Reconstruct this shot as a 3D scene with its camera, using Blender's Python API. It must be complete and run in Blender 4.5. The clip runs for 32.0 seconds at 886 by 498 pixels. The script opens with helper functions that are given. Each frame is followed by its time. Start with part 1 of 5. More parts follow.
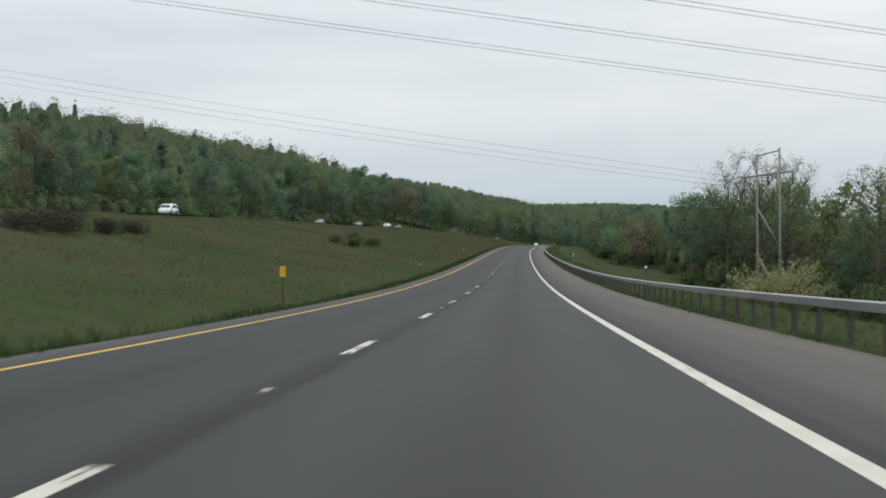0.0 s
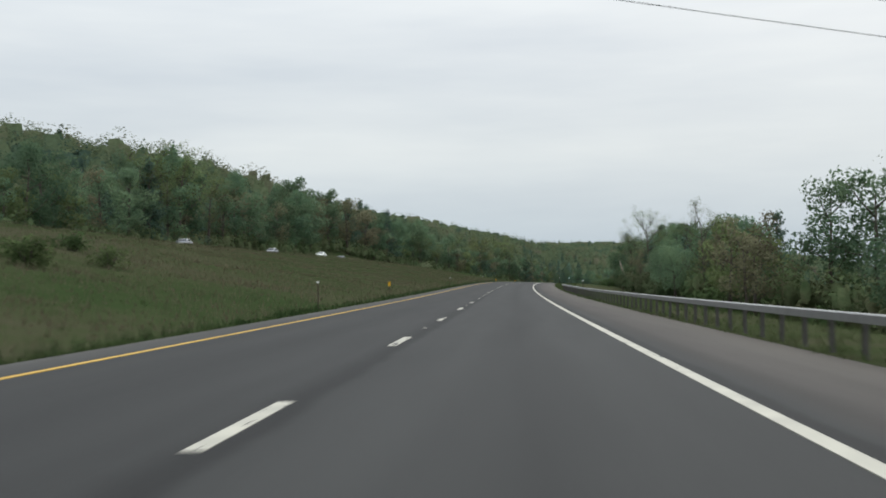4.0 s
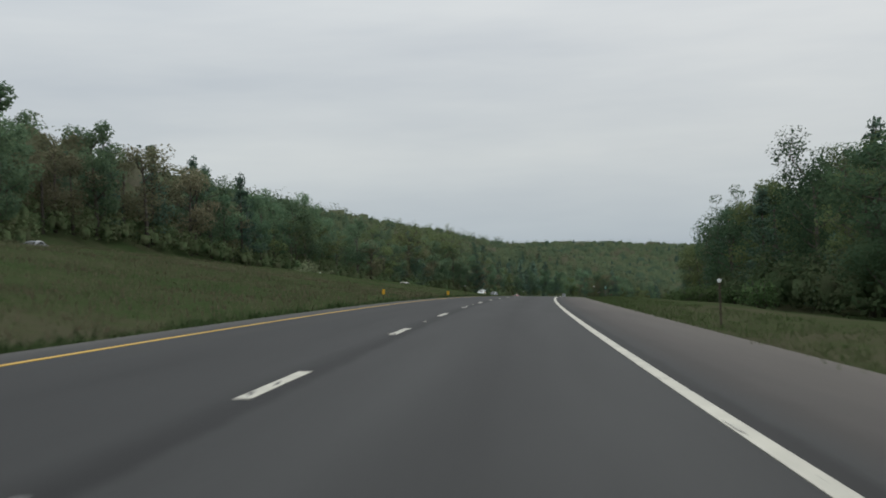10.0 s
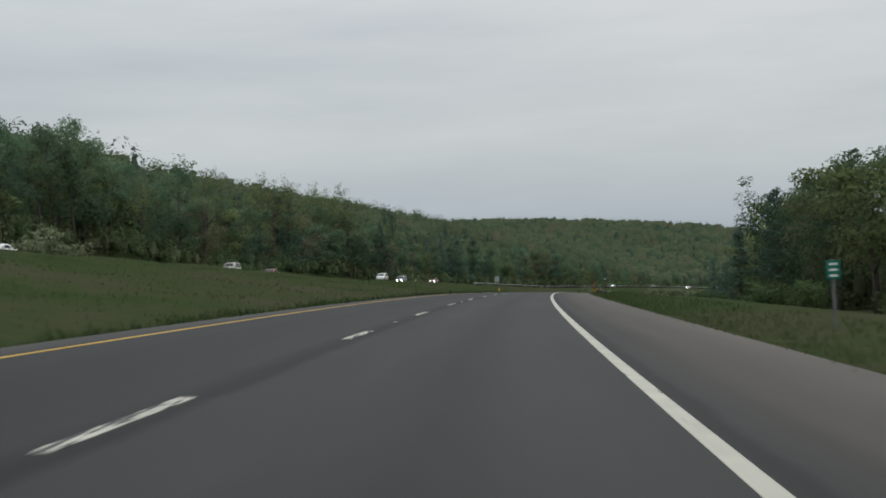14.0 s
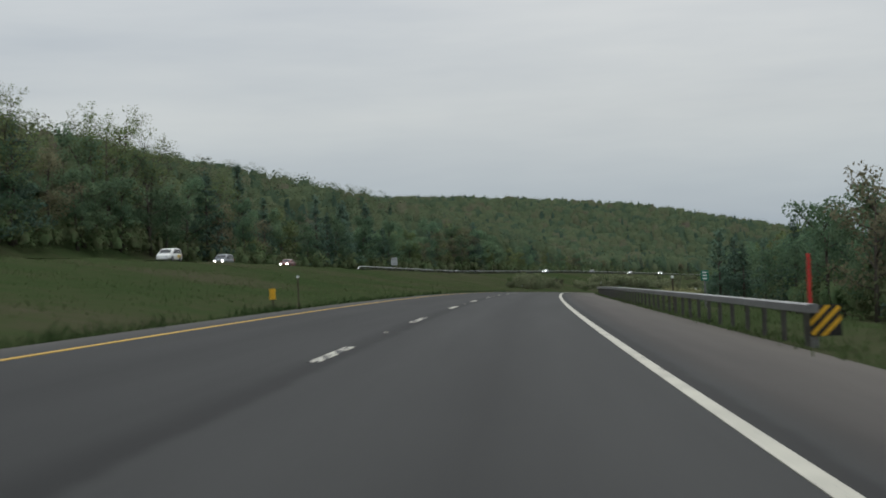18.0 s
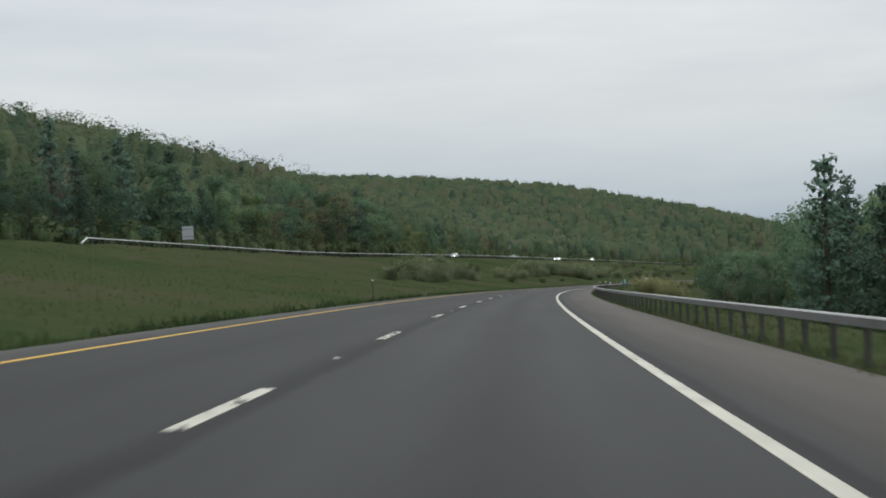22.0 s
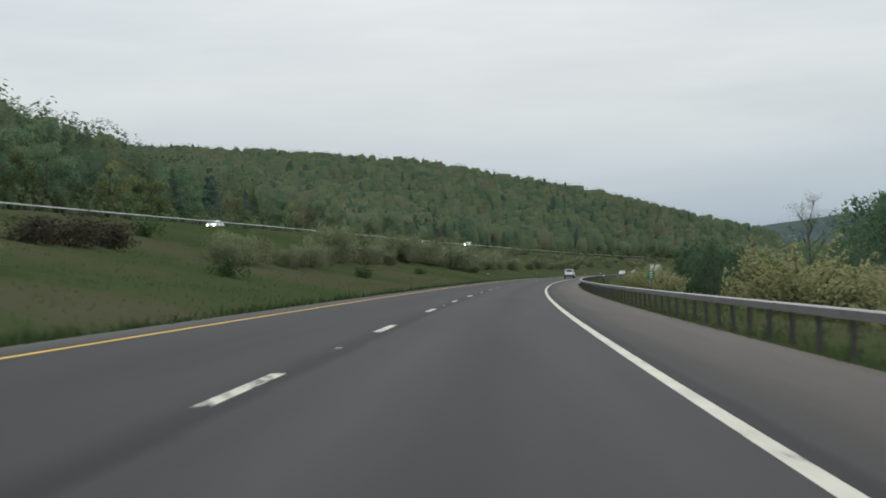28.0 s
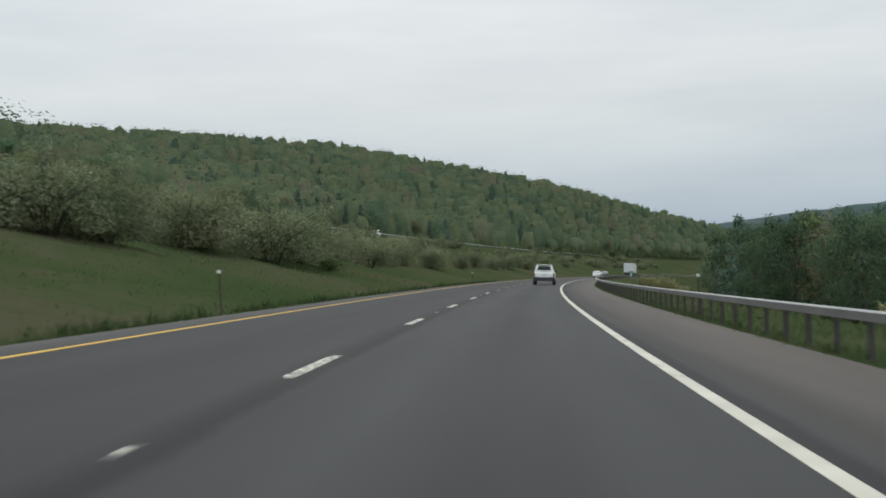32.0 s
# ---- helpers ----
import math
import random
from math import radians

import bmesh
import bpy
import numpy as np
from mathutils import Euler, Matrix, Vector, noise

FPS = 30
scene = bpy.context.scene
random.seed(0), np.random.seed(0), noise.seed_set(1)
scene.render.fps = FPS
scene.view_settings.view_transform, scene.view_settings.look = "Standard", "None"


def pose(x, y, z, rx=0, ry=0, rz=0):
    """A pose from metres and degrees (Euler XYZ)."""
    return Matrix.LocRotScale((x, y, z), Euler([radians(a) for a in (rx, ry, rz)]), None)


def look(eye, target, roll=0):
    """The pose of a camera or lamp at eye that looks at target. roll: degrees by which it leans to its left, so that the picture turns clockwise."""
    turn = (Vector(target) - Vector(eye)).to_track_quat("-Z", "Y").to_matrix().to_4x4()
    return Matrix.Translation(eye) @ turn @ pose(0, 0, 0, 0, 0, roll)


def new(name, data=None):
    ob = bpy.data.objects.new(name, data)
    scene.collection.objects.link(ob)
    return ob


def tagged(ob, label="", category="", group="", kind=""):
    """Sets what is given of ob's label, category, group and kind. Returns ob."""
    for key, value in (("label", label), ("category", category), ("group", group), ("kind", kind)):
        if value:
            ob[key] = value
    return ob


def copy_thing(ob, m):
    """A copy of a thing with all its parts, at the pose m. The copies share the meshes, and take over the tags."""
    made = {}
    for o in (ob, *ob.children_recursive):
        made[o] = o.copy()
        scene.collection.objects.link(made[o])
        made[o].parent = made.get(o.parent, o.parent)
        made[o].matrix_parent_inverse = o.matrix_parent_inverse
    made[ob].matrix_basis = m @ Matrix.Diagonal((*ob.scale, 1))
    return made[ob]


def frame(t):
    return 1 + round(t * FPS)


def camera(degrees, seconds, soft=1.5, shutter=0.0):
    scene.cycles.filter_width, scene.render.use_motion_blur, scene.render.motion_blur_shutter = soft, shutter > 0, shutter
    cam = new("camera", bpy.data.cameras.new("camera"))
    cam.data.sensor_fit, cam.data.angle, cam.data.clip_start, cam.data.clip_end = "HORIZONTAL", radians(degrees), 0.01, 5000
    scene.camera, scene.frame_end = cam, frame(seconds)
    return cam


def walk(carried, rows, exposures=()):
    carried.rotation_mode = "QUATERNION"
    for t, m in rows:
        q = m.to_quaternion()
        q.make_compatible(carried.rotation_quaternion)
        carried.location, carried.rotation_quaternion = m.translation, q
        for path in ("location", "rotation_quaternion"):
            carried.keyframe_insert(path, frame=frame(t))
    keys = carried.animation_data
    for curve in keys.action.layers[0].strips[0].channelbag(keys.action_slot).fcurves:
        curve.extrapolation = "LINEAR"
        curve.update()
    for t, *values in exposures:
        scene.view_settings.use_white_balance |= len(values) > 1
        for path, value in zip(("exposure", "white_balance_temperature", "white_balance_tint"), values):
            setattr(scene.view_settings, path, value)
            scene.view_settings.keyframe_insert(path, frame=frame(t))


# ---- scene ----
cam = camera(38.5, 32.0, 1.8, 0.25)
ROWS = [
    (0.0, 2.07, -0.02, 0.941, 3.35, 0.60, 0.30),
    (0.5, 2.03, 16.38, 0.792, 3.40, 0.81, 0.52),
    (1.0, 1.98, 32.80, 0.682, 3.37, 1.15, 0.40),
    (1.5, 1.94, 49.21, 0.631, 3.13, 1.31, 0.24),
    (2.0, 1.89, 65.63, 0.670, 3.24, 1.60, 0.31),
    (2.5, 1.91, 81.51, 0.756, 3.20, 1.68, 0.29),
    (3.0, 1.93, 97.39, 0.910, 3.03, 2.12, 0.30),
    (3.5, 1.94, 113.66, 1.124, 2.98, 2.41, 0.35),
    (5.5, 2.11, 178.69, 2.239, 2.49, 2.64, 1.15),
    (6.0, 2.19, 194.84, 2.553, 2.34, 2.56, 0.92),
    (6.5, 2.36, 211.03, 2.901, 2.18, 2.71, 0.94),
    (7.0, 2.59, 227.18, 3.247, 2.08, 2.72, 1.07),
    (7.5, 2.85, 243.25, 3.604, 1.94, 2.49, 1.10),
    (8.0, 3.18, 259.29, 3.972, 2.02, 2.46, 1.40),
    (8.5, 3.54, 275.23, 4.359, 1.81, 2.80, 1.57),
    (9.0, 3.97, 291.14, 4.746, 1.46, 2.73, 1.61),
    (9.5, 4.43, 306.65, 5.120, 1.06, 2.65, 1.71),
    (10.0, 4.98, 322.11, 5.483, 0.68, 2.79, 1.80),
    (10.5, 5.64, 337.84, 5.833, 0.13, 2.76, 1.67),
    (11.0, 6.43, 353.53, 6.154, -0.53, 2.63, 1.81),
    (11.5, 7.42, 369.21, 6.447, -0.97, 2.36, 1.92),
    (12.0, 8.53, 384.87, 6.712, -1.35, 2.33, 1.99),
    (12.5, 9.76, 400.43, 6.959, -1.63, 2.08, 2.30),
    (13.0, 11.09, 416.01, 7.177, -1.85, 2.07, 2.51),
    (13.5, 12.44, 431.49, 7.355, -2.13, 2.09, 2.64),
    (14.0, 13.86, 446.97, 7.513, -2.53, 1.85, 2.47),
    (14.5, 15.41, 462.69, 7.653, -2.79, 1.79, 2.76),
    (16.5, 22.78, 525.51, 7.908, -4.82, 1.23, 2.39),
    (17.0, 24.96, 541.21, 7.897, -5.28, 1.18, 2.39),
    (17.5, 27.32, 557.02, 7.868, -5.73, 1.11, 2.42),
    (18.0, 29.83, 572.83, 7.800, -6.22, 0.96, 2.21),
    (18.5, 32.46, 588.34, 7.702, -6.68, 0.78, 2.19),
    (19.0, 35.21, 603.85, 7.565, -7.03, 0.66, 2.20),
    (19.5, 38.02, 619.59, 7.400, -7.43, 0.64, 2.25),
    (20.0, 40.97, 635.36, 7.204, -8.01, 0.61, 2.24),
    (20.5, 44.10, 651.18, 6.983, -8.53, 0.46, 2.19),
    (21.0, 47.37, 666.99, 6.743, -9.12, 0.38, 2.04),
    (21.5, 50.81, 682.57, 6.452, -9.67, 0.30, 1.91),
    (22.0, 54.39, 698.13, 6.142, -10.22, 0.27, 2.06),
    (22.5, 58.13, 713.83, 5.784, -10.69, 0.05, 2.11),
    (23.0, 62.02, 729.47, 5.415, -11.18, -0.05, 2.14),
    (23.5, 65.96, 745.11, 5.053, -11.51, -0.13, 2.27),
    (24.0, 70.05, 760.68, 4.677, -11.94, -0.09, 2.21),
    (24.5, 74.25, 776.09, 4.273, -12.48, -0.15, 1.99),
    (25.0, 78.57, 791.45, 3.856, -13.03, 0.02, 1.97),
    (25.5, 83.04, 806.95, 3.437, -14.06, -0.18, 1.99),
    (27.5, 102.25, 868.87, 1.714, -15.74, -0.18, 1.87),
    (28.0, 107.40, 884.35, 1.276, -16.23, -0.17, 1.80),
    (28.5, 112.70, 899.73, 0.855, -16.74, -0.22, 1.63),
    (29.0, 118.16, 915.12, 0.434, -17.18, -0.22, 1.80),
    (29.5, 123.79, 930.76, 0.002, -17.55, -0.27, 1.87),
    (30.0, 129.55, 946.39, -0.429, -17.76, -0.20, 1.96),
    (30.5, 135.21, 961.59, -0.839, -17.99, -0.20, 1.90),
    (31.0, 140.99, 976.77, -1.259, -18.40, -0.08, 1.61),
    (31.5, 147.05, 992.21, -1.660, -18.70, -0.25, 1.77),
    (32.0, 153.22, 1007.59, -2.071, -19.11, -0.17, 1.69),
]
walk(cam, [(t, pose(x, y, z, 90 + pitch, roll, yaw)) for t, x, y, z, yaw, pitch, roll in ROWS], [(0.0, 0.22), (3.0, 0.20), (6.0, 0.05), (7.0, -0.11), (9.0, -0.13), (13.0, -0.22), (20.0, -0.20), (22.0, 0.06), (25.0, 0.09), (32.0, 0.12)])

# ---- daylight: an overcast spring evening ----
SUN_ELEV, SUN_TURN = 38.0, 20.0
world = bpy.data.worlds.new("overcast_sky")
scene.world = world
world.use_nodes = True
wn, wl = world.node_tree.nodes, world.node_tree.links
wn.clear()
w_out = wn.new("ShaderNodeOutputWorld")
w_bg = wn.new("ShaderNodeBackground")
w_sky = wn.new("ShaderNodeTexSky")
w_sky.sky_type, w_sky.sun_disc = "NISHITA", False
w_sky.sun_elevation, w_sky.sun_rotation = radians(SUN_ELEV), radians(SUN_TURN)
w_sky.air_density, w_sky.dust_density = 1.0, 4.0
w_tc = wn.new("ShaderNodeTexCoord")
w_map = wn.new("ShaderNodeMapping")
w_map.inputs["Scale"].default_value = (1.1, 1.1, 7.0)
w_noise = wn.new("ShaderNodeTexNoise")
w_noise.inputs["Scale"].default_value, w_noise.inputs["Detail"].default_value = 1.7, 5.0
w_noise.inputs["Roughness"].default_value = 0.55
w_sep = wn.new("ShaderNodeSeparateXYZ")
w_up = wn.new("ShaderNodeValToRGB")          # cloud tone from the horizon to the zenith
w_up.color_ramp.elements[0].position, w_up.color_ramp.elements[0].color = 0.0, (0.385, 0.468, 0.545, 1)
w_up.color_ramp.elements[1].position, w_up.color_ramp.elements[1].color = 1.0, (1.72, 1.83, 1.93, 1)
for place, tone in ((0.06, (0.462, 0.540, 0.602)), (0.12, (0.622, 0.672, 0.695)), (0.21, (0.650, 0.697, 0.730)), (0.32, (0.66, 0.72, 0.775)), (0.5, (1.10, 1.18, 1.25))):
    w_up.color_ramp.elements.new(place).color = (*tone, 1)
w_var = wn.new("ShaderNodeValToRGB")
w_var.color_ramp.elements[0].position, w_var.color_ramp.elements[0].color = 0.30, (0.83, 0.858, 0.900, 1)
w_var.color_ramp.elements[1].position, w_var.color_ramp.elements[1].color = 0.70, (1.12, 1.105, 1.08, 1)
w_mul = wn.new("ShaderNodeMixRGB")
w_mul.blend_type, w_mul.inputs[0].default_value = "MULTIPLY", 1.0
w_dim = wn.new("ShaderNodeMixRGB")
w_dim.blend_type, w_dim.inputs[0].default_value = "MULTIPLY", 1.0
w_dim.inputs[2].default_value = (0.10, 0.10, 0.10, 1)
w_mix = wn.new("ShaderNodeMixRGB")
w_mix.inputs[0].default_value = 0.94
wl.new(w_tc.outputs["Generated"], w_map.inputs["Vector"])
wl.new(w_map.outputs["Vector"], w_noise.inputs["Vector"])
wl.new(w_tc.outputs["Generated"], w_sep.inputs[0])
wl.new(w_sep.outputs["Z"], w_up.inputs[0])
wl.new(w_noise.outputs["Fac"], w_var.inputs[0])
wl.new(w_up.outputs[0], w_mul.inputs[1])
wl.new(w_var.outputs[0], w_mul.inputs[2])
wl.new(w_sky.outputs[0], w_dim.inputs[1])
wl.new(w_dim.outputs[0], w_mix.inputs[1])
wl.new(w_mul.outputs[0], w_mix.inputs[2])
wl.new(w_mix.outputs[0], w_bg.inputs["Color"])
w_bg.inputs["Strength"].default_value = 1.0
wl.new(w_bg.outputs[0], w_out.inputs["Surface"])
sun_data = bpy.data.lights.new("sun", "SUN")
sun_data.energy, sun_data.angle, sun_data.color = 0.5, radians(30), (1.0, 0.97, 0.92)
sun = new("sun", sun_data)
sun.matrix_world = look((0, 0, 400), (0 + math.sin(radians(SUN_TURN)) * -300, -300 * math.cos(radians(SUN_TURN)), 400 - 424 * math.tan(radians(SUN_ELEV)) * 0.8))


# ---- materials ----
def material(name, tones, rough=0.8, scales=(0.6, 9.0), bump=0.0, metal=0.0, spec=0.3, weights=(0.5, 0.5), coords="Object", random_tone=0.0, translucent=0.0, island=0.0, span=(0.34, 0.66), crown=False, grit=0.0):
    """Two to four tones mixed by broad and fine noise, with fine relief. random_tone: brightness spread from object to object."""
    m = bpy.data.materials.new(name)
    m.use_nodes = True
    n, l = m.node_tree.nodes, m.node_tree.links
    b = n["Principled BSDF"]
    b.inputs["Roughness"].default_value, b.inputs["Metallic"].default_value = rough, metal
    b.inputs["Specular IOR Level"].default_value = spec
    tc = n.new("ShaderNodeTexCoord")
    big, fine = n.new("ShaderNodeTexNoise"), n.new("ShaderNodeTexNoise")
    for t, s in ((big, scales[0]), (fine, scales[1])):
        t.inputs["Scale"].default_value, t.inputs["Detail"].default_value = s, 4.0
        l.new(tc.outputs[coords], t.inputs["Vector"])
    add = n.new("ShaderNodeMath")
    add.operation = "MULTIPLY_ADD"
    add.inputs[1].default_value = weights[0]
    l.new(big.outputs["Fac"], add.inputs[0])
    sc = n.new("ShaderNodeMath")
    sc.operation = "MULTIPLY"
    sc.inputs[1].default_value = weights[1]
    l.new(fine.outputs["Fac"], sc.inputs[0])
    l.new(sc.outputs[0], add.inputs[2])
    ramp = n.new("ShaderNodeValToRGB")
    e = ramp.color_ramp.elements
    e[0].position, e[0].color = span[0], (*tones[0], 1)
    e[1].position, e[1].color = span[1], (*tones[-1], 1)
    for i, t in enumerate(tones[1:-1]):
        e.new(span[0] + (span[1] - span[0]) * (i + 1) / (len(tones) - 1)).color = (*t, 1)
    if crown:                     # each crown of a joined wood has its own kind's colour, kept with its faces
        kind = n.new("ShaderNodeAttribute")
        kind.attribute_name = "crown_kind"
        mixk = n.new("ShaderNodeMath")
        mixk.operation = "MULTIPLY_ADD"
        mixk.inputs[1].default_value = 0.42
        l.new(kind.outputs["Fac"], mixk.inputs[0])
        half = n.new("ShaderNodeMath")
        half.operation = "MULTIPLY"
        half.inputs[1].default_value = 0.58
        l.new(add.outputs[0], half.inputs[0])
        l.new(half.outputs[0], mixk.inputs[2])
        add = mixk
    l.new(add.outputs[0], ramp.inputs[0])
    tone = ramp.outputs[0]
    for amount, node, socket in ((random_tone, "ShaderNodeObjectInfo", "Random"), (island, "ShaderNodeNewGeometry", "Random Per Island")):
        if amount:
            src = n.new(node)
            hsv = n.new("ShaderNodeHueSaturation")
            mr = n.new("ShaderNodeMapRange")
            mr.inputs["To Min"].default_value, mr.inputs["To Max"].default_value = 1 - amount, 1 + amount
            l.new(src.outputs[socket], mr.inputs["Value"])
            l.new(mr.outputs[0], hsv.inputs["Value"])
            hu = n.new("ShaderNodeMapRange")
            hu.inputs["To Min"].default_value, hu.inputs["To Max"].default_value = 0.5 - 0.05 * amount, 0.5 + 0.06 * amount
            wn2 = n.new("ShaderNodeTexWhiteNoise")
            wn2.noise_dimensions = "1D"
            l.new(src.outputs[socket], wn2.inputs["W"])
            l.new(wn2.outputs["Value"], hu.inputs["Value"])
            l.new(hu.outputs[0], hsv.inputs["Hue"])
            l.new(tone, hsv.inputs["Color"])
            tone = hsv.outputs[0]
    if grit:                      # leafy mottling at the size of a spray, with relief
        leafy = n.new("ShaderNodeTexNoise")
        leafy.inputs["Scale"].default_value, leafy.inputs["Detail"].default_value = grit, 3.0
        l.new(tc.outputs[coords], leafy.inputs["Vector"])
        mg = n.new("ShaderNodeMapRange")
        mg.inputs["From Min"].default_value, mg.inputs["From Max"].default_value = 0.3, 0.7
        mg.inputs["To Min"].default_value, mg.inputs["To Max"].default_value = 0.84, 1.16
        l.new(leafy.outputs["Fac"], mg.inputs["Value"])
        hg = n.new("ShaderNodeHueSaturation")
        l.new(mg.outputs[0], hg.inputs["Value"])
        l.new(tone, hg.inputs["Color"])
        tone = hg.outputs[0]
        bg = n.new("ShaderNodeBump")
        bg.inputs["Strength"].default_value, bg.inputs["Distance"].default_value = 0.7, 0.5 / grit
        l.new(leafy.outputs["Fac"], bg.inputs["Height"])
        l.new(bg.outputs[0], b.inputs["Normal"])
    l.new(tone, b.inputs["Base Color"])
    if bump:
        bp = n.new("ShaderNodeBump")
        bp.inputs["Strength"].default_value, bp.inputs["Distance"].default_value = bump, 0.02
        l.new(fine.outputs["Fac"], bp.inputs["Height"])
        l.new(bp.outputs[0], b.inputs["Normal"])
    if translucent:
        tr = n.new("ShaderNodeBsdfTranslucent")
        l.new(tone, tr.inputs["Color"])
        mx = n.new("ShaderNodeMixShader")
        mx.inputs[0].default_value = translucent
        l.new(b.outputs[0], mx.inputs[1])
        l.new(tr.outputs[0], mx.inputs[2])
        l.new(mx.outputs[0], n["Material Output"].inputs["Surface"])
    return m


def glowing(name, tone, strength):
    m = bpy.data.materials.new(name)
    m.use_nodes = True
    b = m.node_tree.nodes["Principled BSDF"]
    b.inputs["Base Color"].default_value = (*tone, 1)
    b.inputs["Emission Color"].default_value = (*tone, 1)
    b.inputs["Emission Strength"].default_value = strength
    return m


M = {}
M["grass"] = material("grass_turf", [(0.032, 0.049, 0.019), (0.038, 0.053, 0.022), (0.046, 0.055, 0.026), (0.056, 0.057, 0.032), (0.063, 0.060, 0.037)], 0.95, (0.045, 0.8), 0.6, spec=0.0, weights=(0.66, 0.36), span=(0.37, 0.66))
M["blade"] = material("grass_blades", [(0.066, 0.104, 0.038), (0.082, 0.114, 0.046), (0.104, 0.116, 0.056)], 0.9, (0.05, 1.2), spec=0.0, translucent=0.5, island=0.06)
M["tussock"] = material("coarse_dark_grass", [(0.036, 0.064, 0.024), (0.046, 0.076, 0.029), (0.062, 0.086, 0.036)], 0.9, (0.05, 1.2), spec=0.0, translucent=0.4, island=0.06)
M["dry_blade"] = material("dry_grass_blades", [(0.122, 0.110, 0.070), (0.142, 0.122, 0.082), (0.094, 0.108, 0.054)], 0.9, (0.05, 1.2), spec=0.0, translucent=0.5, island=0.07)
M["line_white"] = material("white_road_paint", [(0.47, 0.445, 0.365), (0.47, 0.445, 0.365), (0.44, 0.415, 0.34), (0.36, 0.335, 0.275), (0.07, 0.07, 0.065)], 0.75, (1.4, 8.0), 0.3, weights=(0.5, 0.5), random_tone=0.12, span=(0.34, 0.645))
M["line_yellow"] = material("yellow_road_paint", [(0.34, 0.20, 0.030), (0.47, 0.285, 0.042), (0.51, 0.32, 0.055)], 0.75, (0.5, 12.0), 0.3)
M["faded"] = material("faded_lane_marker", [(0.045, 0.045, 0.042), (0.08, 0.08, 0.076), (0.15, 0.15, 0.14)], 0.8, (2.0, 16.0), 0.3, random_tone=0.3)
M["galv"] = material("weathered_galvanised_steel", [(0.112, 0.112, 0.107), (0.155, 0.154, 0.148), (0.20, 0.199, 0.193)], 0.5, (0.5, 6.0), 0.1, metal=0.15, spec=0.5)
M["galv_pale"] = material("bright_galvanised_steel", [(0.42, 0.42, 0.40), (0.52, 0.52, 0.50), (0.60, 0.60, 0.58)], 0.5, (0.5, 6.0), 0.1, metal=0.1, spec=0.5)
M["post"] = material("weathered_steel_post", [(0.072, 0.068, 0.06), (0.112, 0.104, 0.096)], 0.75, (1.5, 10.0), 0.1, metal=0.2)
M["wood"] = material("weathered_utility_pole_wood", [(0.17, 0.155, 0.14), (0.27, 0.25, 0.225)], 0.9, (0.6, 7.0), 0.4)
M["cable"] = material("aluminium_cable", [(0.10, 0.10, 0.10), (0.15, 0.15, 0.15)], 0.6, (1, 10), metal=0.4)
M["bark"] = material("grey_brown_bark", [(0.055, 0.045, 0.036), (0.10, 0.085, 0.07), (0.13, 0.115, 0.10)], 0.95, (1.2, 11.0), 0.6, spec=0.1)
M["pale_bark"] = material("pale_dead_wood", [(0.20, 0.17, 0.13), (0.33, 0.28, 0.22)], 0.95, (1.2, 11.0), 0.5, spec=0.1)
M["leaf"] = material("spring_leaves", [(0.0762, 0.13, 0.0844), (0.126, 0.192, 0.109), (0.185, 0.248, 0.133)], 0.85, (0.16, 2.4), spec=0.0, translucent=0.5, random_tone=0.28)
# darker copy of leaf, with the close wood's shade put into the colour
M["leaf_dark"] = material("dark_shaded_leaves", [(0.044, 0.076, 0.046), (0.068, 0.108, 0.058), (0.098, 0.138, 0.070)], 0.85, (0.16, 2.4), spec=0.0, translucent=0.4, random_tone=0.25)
M["plume"] = material("pale_yellow_flowering_sprays", [(0.18, 0.186, 0.084), (0.265, 0.265, 0.126), (0.345, 0.34, 0.178)], 0.85, (0.35, 3.5), spec=0.0, translucent=0.4, random_tone=0.15)
M["leaf_yellow"] = material("young_yellow_green_leaves", [(0.115, 0.155, 0.062), (0.155, 0.19, 0.082), (0.2, 0.222, 0.105)], 0.85, (0.16, 2.4), spec=0.0, translucent=0.4, random_tone=0.25)
M["leaf_brown"] = material("reddish_brown_spring_buds", [(0.14, 0.133, 0.0835), (0.18, 0.169, 0.103), (0.16, 0.174, 0.0975)], 0.85, (0.16, 2.4), spec=0.0, translucent=0.4, random_tone=0.25)
M["needle"] = material("dark_pine_needles", [(0.0636, 0.109, 0.0793), (0.0936, 0.145, 0.103), (0.124, 0.18, 0.119)], 0.85, (0.2, 3.0), spec=0.0, translucent=0.3, random_tone=0.25)
M["olive"] = material("silvery_flowering_shrub_leaves", [(0.094, 0.118, 0.058), (0.172, 0.193, 0.108), (0.315, 0.326, 0.206)], 0.85, (0.35, 3.5), spec=0.0, translucent=0.4, random_tone=0.18)
M["bramble"] = material("brown_bramble_twigs", [(0.040, 0.036, 0.026), (0.066, 0.056, 0.042), (0.060, 0.064, 0.036)], 0.9, (0.35, 3.5), spec=0.0, translucent=0.3, random_tone=0.2)
M["shrub"] = material("green_shrub_leaves", [(0.05, 0.082, 0.034), (0.075, 0.112, 0.045), (0.105, 0.135, 0.06)], 0.85, (0.35, 3.5), spec=0.0, translucent=0.4, random_tone=0.3)
M["far_leaf"] = material("wooded_hillside_leaves", [(0.044, 0.072, 0.058), (0.066, 0.102, 0.067), (0.092, 0.126, 0.072), (0.118, 0.144, 0.078), (0.132, 0.132, 0.084), (0.138, 0.116, 0.092)], 0.9, (0.012, 0.05), spec=0.0, weights=(0.55, 0.5), translucent=0.35, island=0.05, span=(0.22, 0.82), crown=True, grit=1.1)
